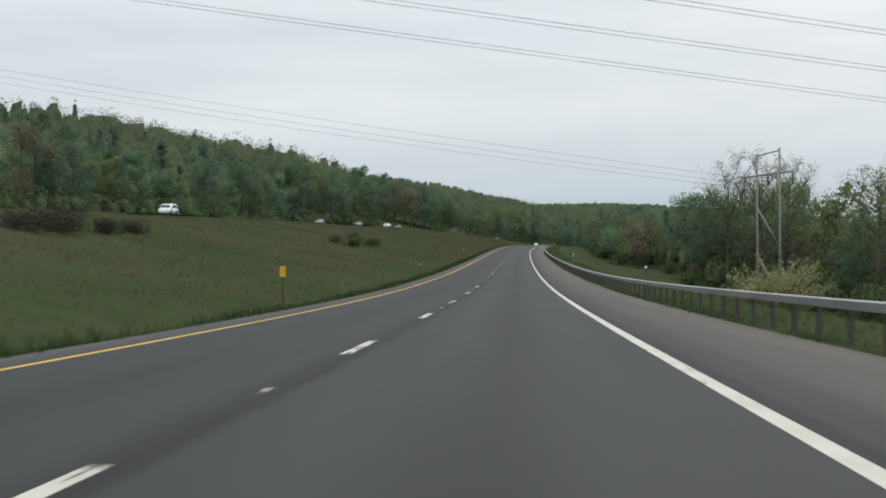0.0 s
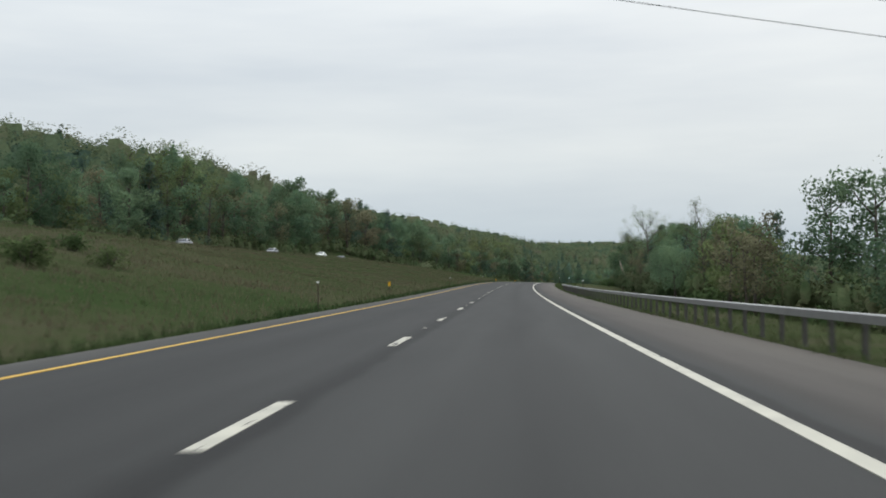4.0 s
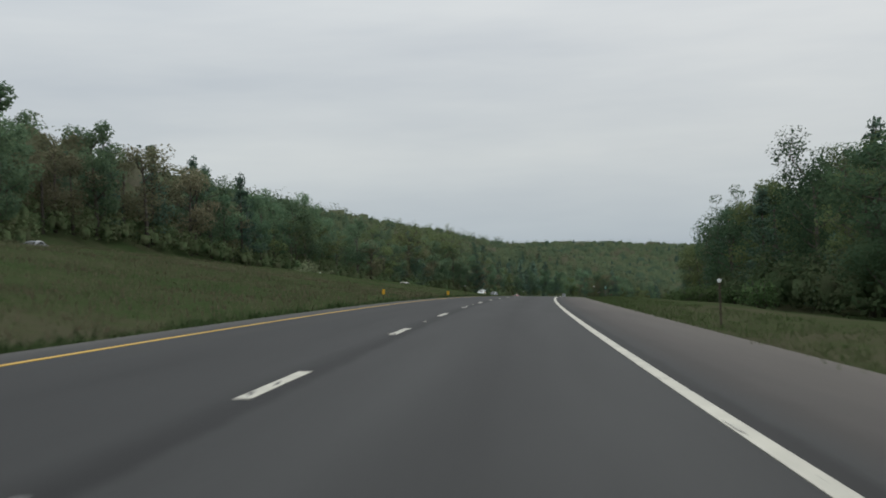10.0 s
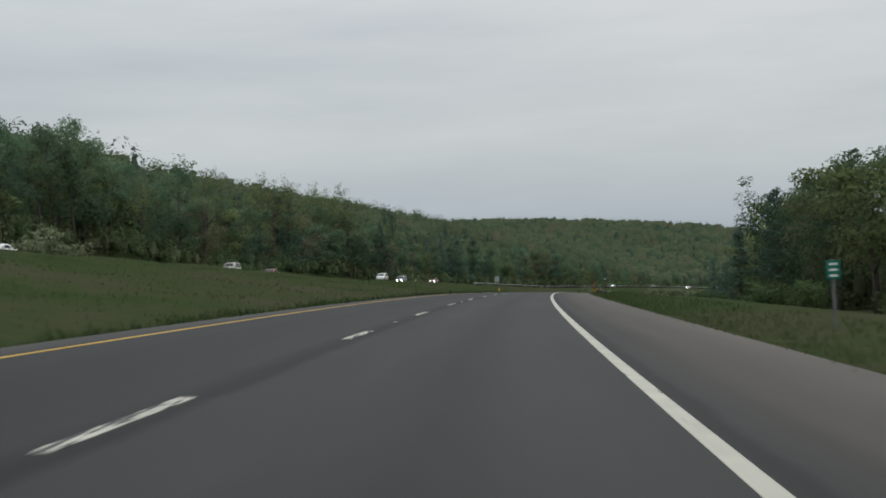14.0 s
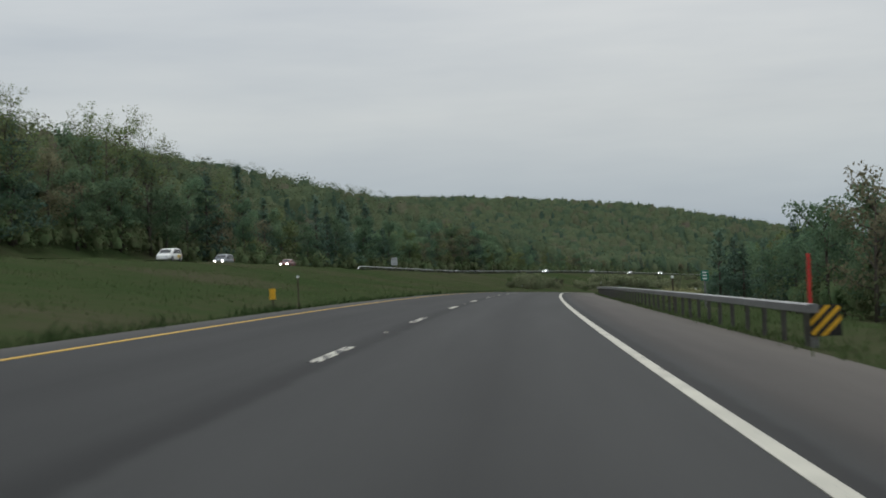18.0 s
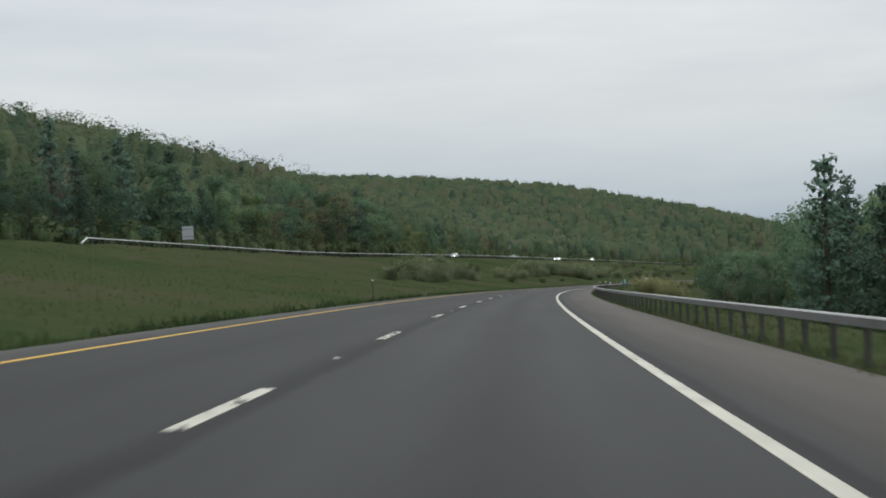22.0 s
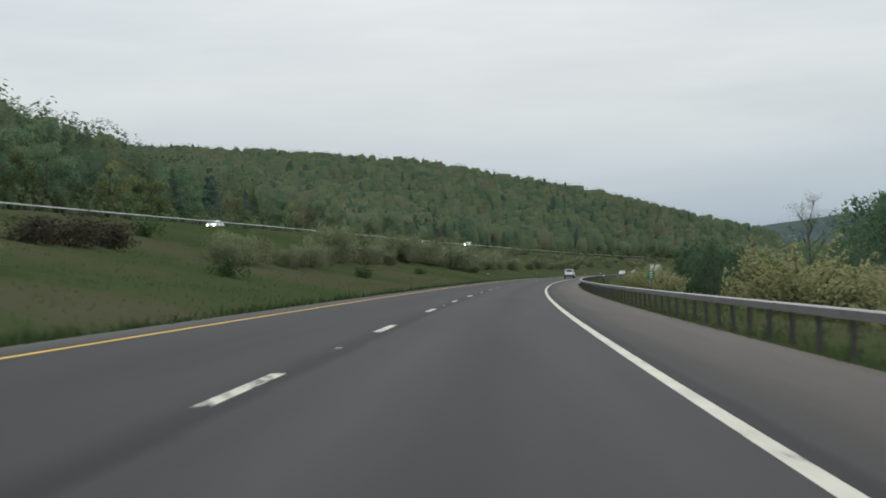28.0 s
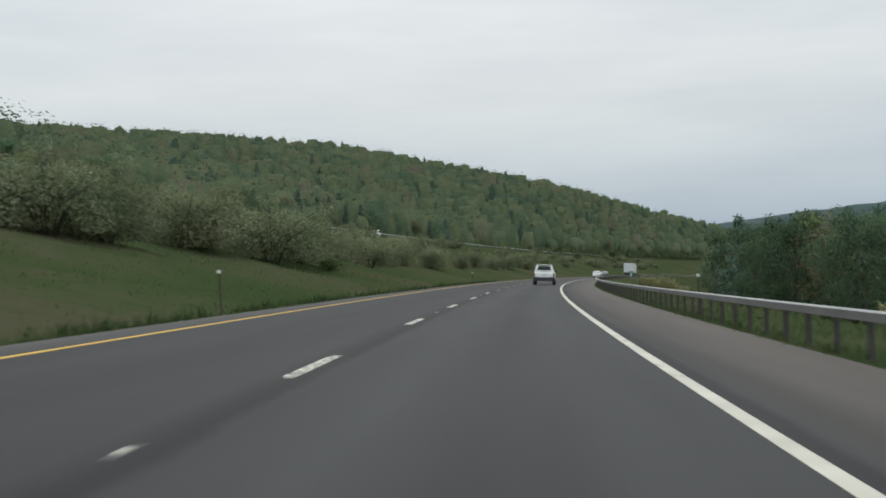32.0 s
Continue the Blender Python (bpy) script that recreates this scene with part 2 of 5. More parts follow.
M["thicket"] = material("tangled_undergrowth_leaves", [(0.07, 0.11, 0.056), (0.098, 0.146, 0.066), (0.118, 0.15, 0.072), (0.124, 0.134, 0.072)], 0.9, (0.06, 0.5), spec=0.0, weights=(0.5, 0.6), translucent=0.35, island=0.06, grit=1.8)
# darker copy of thicket: the shade below the trees is put into its tones
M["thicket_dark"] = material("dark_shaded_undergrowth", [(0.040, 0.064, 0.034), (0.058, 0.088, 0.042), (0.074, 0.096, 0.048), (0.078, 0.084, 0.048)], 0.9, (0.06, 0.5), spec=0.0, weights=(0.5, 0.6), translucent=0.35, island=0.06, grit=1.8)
# far hill: aerial haze is put into the bluish base tones
M["far_hill"] = material("haze_tinted_hill_woods", [(0.054, 0.0765, 0.0765), (0.0765, 0.099, 0.0945)], 1.0, (0.004, 0.03), spec=0.0)



def worn_paint(name, chips, spread):
    """White paint with long chips along the road; spread: how unlike the strips are in wear."""
    m = bpy.data.materials.new(name)
    m.use_nodes = True
    n, l = m.node_tree.nodes, m.node_tree.links
    b = n["Principled BSDF"]
    b.inputs["Roughness"].default_value, b.inputs["Specular IOR Level"].default_value = 0.75, 0.3
    tc, mp = n.new("ShaderNodeTexCoord"), n.new("ShaderNodeMapping")
    mp.inputs["Scale"].default_value = (10.0, 0.9, 1.0)
    l.new(tc.outputs["Object"], mp.inputs["Vector"])
    wear, soil = n.new("ShaderNodeTexNoise"), n.new("ShaderNodeTexNoise")
    wear.inputs["Scale"].default_value, wear.inputs["Detail"].default_value, wear.inputs["Roughness"].default_value = 1.25, 5.0, 0.62
    soil.inputs["Scale"].default_value, soil.inputs["Detail"].default_value = 1.6, 4.0
    l.new(mp.outputs[0], wear.inputs["Vector"])
    l.new(tc.outputs["Object"], soil.inputs["Vector"])
    own = n.new("ShaderNodeObjectInfo")
    lift = n.new("ShaderNodeMath")
    lift.operation = "MULTIPLY_ADD"
    lift.inputs[1].default_value = spread
    l.new(own.outputs["Random"], lift.inputs[0])
    l.new(wear.outputs["Fac"], lift.inputs[2])
    cut = n.new("ShaderNodeMapRange")
    cut.inputs["From Min"].default_value, cut.inputs["From Max"].default_value = chips, chips + 0.025
    l.new(lift.outputs[0], cut.inputs["Value"])
    ramp = n.new("ShaderNodeValToRGB")
    ramp.color_ramp.elements[0].position, ramp.color_ramp.elements[0].color = 0.35, (0.47, 0.445, 0.365, 1)
    ramp.color_ramp.elements[1].position, ramp.color_ramp.elements[1].color = 0.68, (0.37, 0.35, 0.29, 1)
    l.new(soil.outputs["Fac"], ramp.inputs[0])
    mix = n.new("ShaderNodeMixRGB")
    mix.inputs[2].default_value = (0.042, 0.042, 0.040, 1)
    l.new(cut.outputs[0], mix.inputs[0])
    l.new(ramp.outputs[0], mix.inputs[1])
    l.new(mix.outputs[0], b.inputs["Base Color"])
    return m


M["edge_white"] = worn_paint("chipped_white_edge_paint", 0.645, 0.0)
M["dash_white"] = worn_paint("worn_white_dash_paint", 0.615, 0.16)

# asphalt: tone by the place across the carriageway, carried in the UV map as (metres across, metres along)
m = bpy.data.materials.new("worn_asphalt")
m.use_nodes = True
n, l = m.node_tree.nodes, m.node_tree.links
b = n["Principled BSDF"]
b.inputs["Roughness"].default_value, b.inputs["Specular IOR Level"].default_value = 0.80, 0.12
uvn, sep = n.new("ShaderNodeTexCoord"), n.new("ShaderNodeSeparateXYZ")
l.new(uvn.outputs["UV"], sep.inputs[0])
across = n.new("ShaderNodeMapRange")
across.inputs["From Min"].default_value, across.inputs["From Max"].default_value = -5.0, 7.0
wob = n.new("ShaderNodeTexNoise")
wob.inputs["Scale"].default_value, wob.inputs["Detail"].default_value, wob.inputs["Roughness"].default_value = 0.45, 6.0, 0.72
l.new(uvn.outputs["UV"], wob.inputs["Vector"])
shift = n.new("ShaderNodeMath")
shift.operation = "MULTIPLY_ADD"
shift.inputs[1].default_value = 0.30
l.new(wob.outputs["Fac"], shift.inputs[0])
l.new(sep.outputs["X"], shift.inputs[2])
l.new(shift.outputs[0], across.inputs["Value"])
ramp = n.new("ShaderNodeValToRGB")
ramp.color_ramp.elements[0].position, ramp.color_ramp.elements[0].color = 0.0, (0.075, 0.070, 0.062, 1)
ramp.color_ramp.elements[1].position, ramp.color_ramp.elements[1].color = 1.0, (0.104, 0.090, 0.076, 1)
for u, tone in ((-3.9, 0.098), (-3.4, 0.072), (-2.7, 0.076), (-1.8, 0.066), (-1.0, 0.076), (-0.3, 0.078), (0.02, 0.044), (0.16, 0.042), (0.28, 0.082), (1.1, 0.096), (1.95, 0.070), (2.7, 0.096), (3.55, 0.090), (3.72, 0.052), (3.84, 0.046), (3.95, 0.084), (4.30, 0.092), (4.55, 0.124)):
    warm = (1.0, 1.0, 0.945) if u < 4.2 else (1.10, 0.98, 0.86)
    ramp.color_ramp.elements.new((u + 5.15) / 12.0).color = (0.405 * tone * warm[0], 0.405 * tone * warm[1], 0.405 * tone * warm[2], 1)
l.new(across.outputs[0], ramp.inputs[0])
stretch = n.new("ShaderNodeMapping")
stretch.inputs["Scale"].default_value = (1.0, 0.06, 1.0)
l.new(uvn.outputs["UV"], stretch.inputs["Vector"])
streak, grain = n.new("ShaderNodeTexNoise"), n.new("ShaderNodeTexNoise")
streak.inputs["Scale"].default_value, streak.inputs["Detail"].default_value = 1.4, 5.0
grain.inputs["Scale"].default_value, grain.inputs["Detail"].default_value = 22.0, 3.0
l.new(stretch.outputs[0], streak.inputs["Vector"])
l.new(uvn.outputs["UV"], grain.inputs["Vector"])
val = n.new("ShaderNodeMath")
val.operation = "MULTIPLY_ADD"
val.inputs[1].default_value, val.inputs[2].default_value = 0.62, 0.52
l.new(streak.outputs["Fac"], val.inputs[0])
val2 = n.new("ShaderNodeMath")
val2.operation = "MULTIPLY_ADD"
val2.inputs[1].default_value = 0.34
l.new(grain.outputs["Fac"], val2.inputs[0])
l.new(val.outputs[0], val2.inputs[2])
hsv = n.new("ShaderNodeHueSaturation")
l.new(ramp.outputs[0], hsv.inputs["Color"])
l.new(val2.outputs[0], hsv.inputs["Value"])
l.new(hsv.outputs[0], b.inputs["Base Color"])
bp = n.new("ShaderNodeBump")
bp.inputs["Strength"].default_value, bp.inputs["Distance"].default_value = 0.35, 0.008
l.new(grain.outputs["Fac"], bp.inputs["Height"])
l.new(bp.outputs[0], b.inputs["Normal"])
M["asphalt"] = m


# ---- the road's line: heading to the right, climb and cross fall in degrees along its length ----
HEAD = [(-600, 0.0), (-100.0, 0.0), (0.0, 0.0), (130.1, 0.2), (259.0, 0.93), (353.8, 3.14), (448.1, 5.56), (574.4, 9.3), (702.6, 13.04), (863.8, 17.8), (1027.8, 22.19), (1250.0, 28.19), (1600.0, 36.19), (2000.0, 42.19), (3000.0, 42.19)]
CLIMB = [(-600, -0.7), (-100.0, -0.7), (0.0, -0.7), (97.6, 0.71), (195.0, 1.18), (290.8, 1.4), (416.6, 0.74), (606.2, -0.54), (734.8, -1.33), (896.3, -1.51), (1027.8, -1.41), (1250.0, -1.5), (1500.0, -1.7), (2000.0, -1.6), (3000.0, -1.2)]
BANK = [(-600, -0.9), (0.0, -1.2), (97.6, -0.92), (195.0, 0.97), (290.8, 1.96), (416.6, 2.44), (606.2, 2.53), (734.8, 2.71), (896.3, 2.11), (1027.8, 2.36), (1500.0, 1.9), (3000.0, 1.5)]


def smooth(knots, x):
    xs, ys = (np.array(v, float) for v in zip(*knots))
    g = np.gradient(ys, xs)
    x = np.asarray(x, float)
    i = np.clip(np.searchsorted(xs, x) - 1, 0, len(xs) - 2)
    h = xs[i + 1] - xs[i]
    u = np.clip((x - xs[i]) / h, 0, 1)
    y = (2 * u**3 - 3 * u * u + 1) * ys[i] + (u**3 - 2 * u * u + u) * h * g[i] + (-2 * u**3 + 3 * u * u) * ys[i + 1] + (u**3 - u * u) * h * g[i + 1]
    y = np.where(x < xs[0], ys[0] + g[0] * (x - xs[0]), y)
    return np.where(x > xs[-1], ys[-1] + g[-1] * (x - xs[-1]), y)


ST = np.arange(-600, 3001, 2.0)
R_PSI = np.radians(smooth(HEAD, ST))
R_X = np.concatenate([[0], np.cumsum(np.sin(R_PSI[:-1]) * 2)])
R_Y = np.concatenate([[0], np.cumsum(np.cos(R_PSI[:-1]) * 2)])
R_Z = np.concatenate([[0], np.cumsum(np.tan(np.radians(smooth(CLIMB, ST)))[:-1] * 2)])
R_X, R_Y, R_Z = R_X - R_X[300], R_Y - R_Y[300], R_Z - R_Z[300]


def line_at(s):
    """Place, heading and cross fall of the lane line at s metres along it; straight on past the ends."""
    s = np.asarray(s, float)
    c = np.clip(s, ST[0], ST[-1])
    x, y, z, p = (np.interp(c, ST, a) for a in (R_X, R_Y, R_Z, R_PSI))
    d = s - c
    return x + d * np.sin(p), y + d * np.cos(p), z, p, np.radians(smooth(BANK, c))


FAR_TURN = radians(22.0)


def lay(s, u, v):
    """World places of points s along, u across (right positive), v above the lane line's own level."""
    s, u, v = np.broadcast_arrays(np.asarray(s, float), np.asarray(u, float), np.asarray(v, float))
    x, y, z, p, b = line_at(s)
    near = np.minimum(u, 150.0)
    far = u - near
    return np.stack([x + near * np.cos(p) + far * math.cos(FAR_TURN), y - near * np.sin(p) - far * math.sin(FAR_TURN), z + v], -1)


def fall(s, u):
    """The carriageway's own surface level relative to the lane line."""
    u = np.asarray(u, float)
    crown = 0.0105 * np.minimum(u, 0) * np.clip((np.asarray(s, float) - 100) / 100, 0, 1)
    return -u * np.tan(line_at(s)[4]) + crown + 0.02 * np.minimum(u + 3.6, 0) - np.interp(s, [120, 190], [0.068, 0.042]) * np.maximum(u - 3.8, 0)


# the far carriageway: offset to the left and height above ours
FAR_U = [(-600, -58), (0, -57), (200, -56), (430, -55), (620, -47), (733, -50), (868, -53.5), (1100, -55), (1400, -56), (3000, -56)]
FAR_H = [(-600, 6.5), (0, 6.5), (150, 6.6), (210, 7.0), (330, 6.3), (430, 6.5), (570, 5.0), (640, 4.2), (733, 5.5), (790, 6.1), (868, 7.0), (930, 7.5), (1000, 8.5), (1050, 9.2), (1100, 9.85), (1160, 10.35), (1300, 10.9), (1600, 10.8), (3000, 10.8)]
HILL = [(0, 0.0), (8, 0.2), (40, 11.5), (75, 23), (190, 50), (310, 64), (450, 74), (1000, 82), (4000, 80)]      # rise behind the far carriageway
HILL_MORE = [(-600, -14), (290, -14), (350, -5), (400, 1), (450, 7), (530, 8), (600, 3.5), (670, 5), (760, 5), (850, 3), (920, 4), (1000, 5), (1060, 6), (1110, 3), (1250, -7), (1340, -8), (1480, -8), (1550, -5), (1600, 0), (1650, 7), (1750, 15), (1850, 22), (1900, 25), (2100, 23), (2300, 21), (3000, 10)]
FALL_R = [(-600, -3.5), (180, -3.5), (270, -2.9), (330, -2.0), (540, -1.9), (620, -3.2), (800, -4.5), (1100, -4.5), (3000, -4.0)]


def ground_v(s, u):
    """Height of the ground over the lane line's level."""
    s, u = np.broadcast_arrays(np.asarray(s, float), np.asarray(u, float))
    fu, fh = smooth(FAR_U, s), smooth(FAR_H, s)
    bank = fall(s, np.clip(u, -6, 7))
    # median
    t = np.clip((-u - 7.0) / (-(fu + 7.0) - 7.0), 0, 1)
    med = fh * (t * t * (3 - 2 * t)) * 0.55 + fh * t * 0.45 - 0.35 * np.exp(-((u + 7.5) / 2.2) ** 2) - 0.40 * np.exp(-((u - fu - 8.6) / 1.8) ** 2)
    # hill
    hx = np.maximum(-u + fu - 7.5, 0)
    up = np.interp(hx, *zip(*HILL))
    fade = np.clip((2700 - s) / 900, 0.12, 1) * np.clip((s + 900) / 700, 0.3, 1)
    low = -6.5 * np.clip((-u - 100) / 35, 0, 1) * np.interp(s, [-600, 600, 700, 1050, 1200], [1, 1, 0.55, 0.45, 0])
    left = med + low + up * fade + np.interp(s, *zip(*HILL_MORE)) * np.clip(hx / 45, 0, 1)
    # right
    r = np.clip((u - 8.8) / 13.0, 0, 1)
    right = smooth(FALL_R, s) * (r * r * (3 - 2 * r)) - np.clip(u - 20, 0, 20) * 0.22 * np.clip((300 - s) / 80, 0.1, 1) - np.clip(u - 40, 0, 600) * 0.01
    v = np.where(u < 0, left, right) + bank * np.clip(1 - (np.abs(u) - 9) / 25, 0, 1)
    lump = np.array(0.10 * np.sin(s * 0.31 + u * 0.23) + 0.08 * np.sin(s * 0.11 - u * 0.41) + 0.05 * np.sin(s * 0.77 + 1.3 * np.sin(u * 0.6)))
    v = v + lump * np.clip((np.abs(u - 1) - 9) / 6, 0, 1)
    edge_in = (u > -4.85) & (u < 6.5)
    far_in = (u > fu - 6.6) & (u < fu + 6.6)
    return np.where(edge_in, fall(s, u) - 0.25, np.where(far_in, fh - 0.25, v))


def spot(s, u, v=0.0):
    """A place on the ground."""
    return Vector(lay(s, u, ground_v(s, u) + v))


def mesh_of(name, verts, faces, mat=None, uv=None, flat=True, normals=None):
    me = bpy.data.meshes.new(name)
    me.from_pydata([tuple(v) for v in verts] if not isinstance(verts, np.ndarray) else verts.tolist(), [], faces if not isinstance(faces, np.ndarray) else faces.tolist())
    if uv is not None:
        layer = me.uv_layers.new(name="UVMap")
        idx = np.empty(len(me.loops), np.int32)
        me.loops.foreach_get("vertex_index", idx)
        layer.data.foreach_set("uv", np.asarray(uv, np.float32)[idx].ravel())
    if mat:
        me.materials.append(mat)
    if not flat:
        me.polygons.foreach_set("use_smooth", [True] * len(me.polygons))
    me.update()
    if normals is not None:
        me.polygons.foreach_set("use_smooth", [True] * len(me.polygons))
        me.normals_split_custom_set_from_vertices(normals.tolist())
    return me


def sheet(ss, us, vf):
    """A strip over s and u: vertices, quads and (u, s) pairs. vf gives the height."""
    S, U = np.meshgrid(ss, us, indexing="ij")
    P = lay(S, U, vf(S, U)).reshape(-1, 3)
    a, c = len(ss), len(us)
    i = (np.arange(a - 1)[:, None] * c + np.arange(c - 1)[None, :]).ravel()
    return P, np.stack([i, i + 1, i + c + 1, i + c], 1), np.stack([U.ravel(), S.ravel()], 1)


def band(ss, us, vs, both=True):
    """A ribbon with a cross section (us, vs) swept along ss, closed round if both. Section points may be arrays along s."""
    rows = [lay(ss, u, v) for u, v in zip(us, vs)]
    k, a = len(rows), len(ss)
    P = np.stack(rows, 1).reshape(-1, 3)
    F = []
    for j in range(k if both else k - 1):
        j2 = (j + 1) % k
        i = np.arange(a - 1) * k
        F.append(np.stack([i + j, i + j2, i + k + j2, i + k + j], 1))
    F = np.concatenate(F)
    caps = [list(range(k))[::-1], [(a - 1) * k + j for j in range(k)]] if both else []
    return P, F.tolist() + caps


def part(name, me, parent=None, label="", m=None):
    ob = new(name, me)
    if parent:
        ob.parent = parent
    if m is not None:
        ob.matrix_local = m
    return tagged(ob, label)


def thing(name, label, category, m=None, group="", kind=""):
    ob = new(name)
    ob.empty_display_size = 0.3
    if m is not None:
        ob.matrix_basis = m
    return tagged(ob, label, category, group, kind)


# ---- ground, carriageways and markings ----
s_near = np.concatenate([np.arange(-3000, -200, 200), np.arange(-200, -40, 20), np.arange(-40, 1400, 4), np.arange(1400, 2200, 20), np.arange(2200, 4200, 100)])
u_cols = np.array([-3500, -2500, -1800, -1300, -1000, -800, -650, -540, -460, -390, -330, -280, -240, -205, -175, -150, -130, -115, -100, -90, -82, -76, -71, -67, -64, -62, -60.5, -57, -53, -50, -47, -44, -42, -40, -38, -36, -33, -30, -27, -24, -21.5, -19, -17, -15, -13.2, -11.6, -10.2, -9, -8, -7, -6.2, -5.5, -4.88, -4.75, -3, 0, 3, 6.4, 6.54, 7.0, 8, 8.8, 9.8, 11, 12.4, 14, 16, 18, 20.5, 23, 26, 30, 35, 41, 48, 56, 66, 80, 100, 125, 160, 210, 280, 380, 520, 700, 900, 1200, 1700, 2500, 3500])
P, Fq, UV = sheet(s_near, u_cols, ground_v)
ground = tagged(new("ground", mesh_of("ground", P, Fq, M["grass"], UV, flat=False)), "rough green and brown grass verge, median and hillside", "ground", kind="structure")

s_road = np.concatenate([np.arange(-120, 1500, 4.0), np.arange(1500, 2600, 20.0)])
us = np.array([-4.8, -3.66, -2.4, -1.2, 0.0, 1.2, 2.4, 3.66, 5.2, 6.45])
P, Fq, UV = sheet(s_road, us, fall)
road = tagged(new("road", mesh_of("road", P, Fq, M["asphalt"], UV, flat=False)), "worn grey asphalt carriageway with dark lane joint", "road", kind="structure")
for u, name in ((-4.8, "road_edge_left"), (6.45, "road_edge_right")):
    Pe, Fe = band(s_road, [np.full_like(s_road, u - 0.02), np.full_like(s_road, u + 0.02)], [fall(s_road, u), fall(s_road, u) - 0.3], both=False)
    part("pavement_edge", mesh_of(name, Pe, Fe, M["asphalt"], np.zeros((len(Pe), 2))), road)
fu_r, fh_r = smooth(FAR_U, s_road), smooth(FAR_H, s_road)
rows_u = np.array([-6.2, -3.66, 0, 3.66, 5.2])
S, U = np.meshgrid(s_road, rows_u, indexing="ij")
P = lay(S, U + fu_r[:, None], np.repeat(fh_r[:, None], 5, 1)).reshape(-1, 3)
i = (np.arange(len(s_road) - 1)[:, None] * 5 + np.arange(4)[None, :]).ravel()
far_road = tagged(new("road", mesh_of("far_road", P, np.stack([i, i + 1, i + 6, i + 5], 1), M["asphalt"], np.stack([-U.ravel(), S.ravel()], 1))), "far asphalt carriageway on the higher terrace", "road", kind="structure")


def stripe(s0, s1, u0, u1, lift=0.005, step=3.0, base=None, level=None):
    ss = np.linspace(s0, s1, max(2, int((s1 - s0) / step) + 1))
    a, c = (base(ss) + u0, base(ss) + u1) if base else (np.full_like(ss, u0), np.full_like(ss, u1))
    va, vc = (level(ss), level(ss)) if level else (fall(ss, a), fall(ss, c))
    return band(ss, [a, a, c, c], [va - 0.01, va + lift, vc + lift, vc - 0.01])


for u, mat, label in ((-3.67, "line_yellow", "yellow painted edge line"), (3.62, "edge_white", "white painted edge line, chipped")):
    P, Fq = stripe(-100, 1900, u - 0.07, u + 0.07, 0.005, 4.0)
    part("edge_line", mesh_of("edge_line", P, Fq, M[mat]), road, label)
DASH0 = 16.855
for k in range(-8, 130):
    c = DASH0 + 12.192 * k
    P, Fq = stripe(c - 1.524, c + 1.524, -0.10, 0.04)
    part("lane_dash", mesh_of("lane_dash", P, Fq, M["dash_white"]), road)
for k in range(-3, 60):
    c = DASH0 - 6.4 + 24.384 * k
    P, Fq = stripe(c - 0.24, c + 0.24, -0.065, 0.020, 0.003)
    slot = part("marker_slot", mesh_of("marker_slot", P, Fq, M["faded"]), road, "faded grey patch of a recessed lane marker")
    P, Fq = stripe(c - 0.06, c + 0.06, -0.055, 0.010, 0.014)
    part("reflector", mesh_of("reflector", P, Fq, M["line_white"]), slot)

# ---- trees and shrubs ----
def tube(pts, radii, sides=6):
    """A tapered tube through the points."""
    P, F = [], []
    pts = [Vector(p) for p in pts]
    for i, (p, r) in enumerate(zip(pts, radii)):
        d = (pts[min(i + 1, len(pts) - 1)] - pts[max(i - 1, 0)]).normalized()
        x = d.orthogonal().normalized()
        y = d.cross(x)
        for k in range(sides):
            a = 2 * math.pi * k / sides
            P.append(p + r * (math.cos(a) * x + math.sin(a) * y))
        if i:
            o = (i - 1) * sides
            F += [(o + k, o + (k + 1) % sides, o + sides + (k + 1) % sides, o + sides + k) for k in range(sides)]
    F.append(tuple(range(sides))[::-1])
    F.append(tuple(range(len(P) - sides, len(P))))
    return P, F


def joined(pieces):
    P, F = [], []
    for p, f in pieces:
        o = len(P)
        P += list(p)
        F += [tuple(i + o for i in q) for q in f]
    return P, F


def leaf_cloud(rng, centres, radii, count, size, squash=0.8, out=None, droop=0.15):
    """count small bent leaf sprays scattered over balls at centres; arrays of vertices and triangles."""
    centres, radii = np.asarray(centres, float), np.asarray(radii, float)
    pick = rng.choice(len(centres), count, p=radii**2 / (radii**2).sum())
    d = rng.normal(size=(count, 3))
    d /= np.linalg.norm(d, axis=1)[:, None]
    rad = radii[pick] * (0.55 + 0.5 * rng.random(count) ** 0.6)
    c = centres[pick] + d * rad[:, None] * np.array([1, 1, squash])
    nrm = d + rng.normal(size=(count, 3)) * 0.55 + np.array([0, 0, 0.35])
    nrm /= np.linalg.norm(nrm, axis=1)[:, None]
    t = np.cross(nrm, rng.normal(size=(count, 3)))
    t /= np.linalg.norm(t, axis=1)[:, None]
    bt = np.cross(nrm, t)
    sz = size * (0.6 + 0.8 * rng.random(count))[:, None]
    wd = sz * (0.45 + 0.3 * rng.random(count))[:, None]
    V = np.stack([c - t * sz * 0.5, c + bt * wd * 0.5 - nrm * sz * droop, c + t * sz * 0.55, c - bt * wd * 0.5 - nrm * sz * droop], 1).reshape(-1, 3)
    i = np.arange(count) * 4
    mid = (centres * radii[:, None]).sum(0) / radii.sum()
    soft = (c - mid) / (np.abs(c - mid).max(0) + 0.1) * 0.9 + nrm * 0.6 + np.array([0, 0, 0.5])
    soft /= np.linalg.norm(soft, axis=1)[:, None]
    return V, np.concatenate([np.stack([i, i + 2, i + 1], 1), np.stack([i, i + 3, i + 2], 1)]), np.repeat(soft, 4, 0)


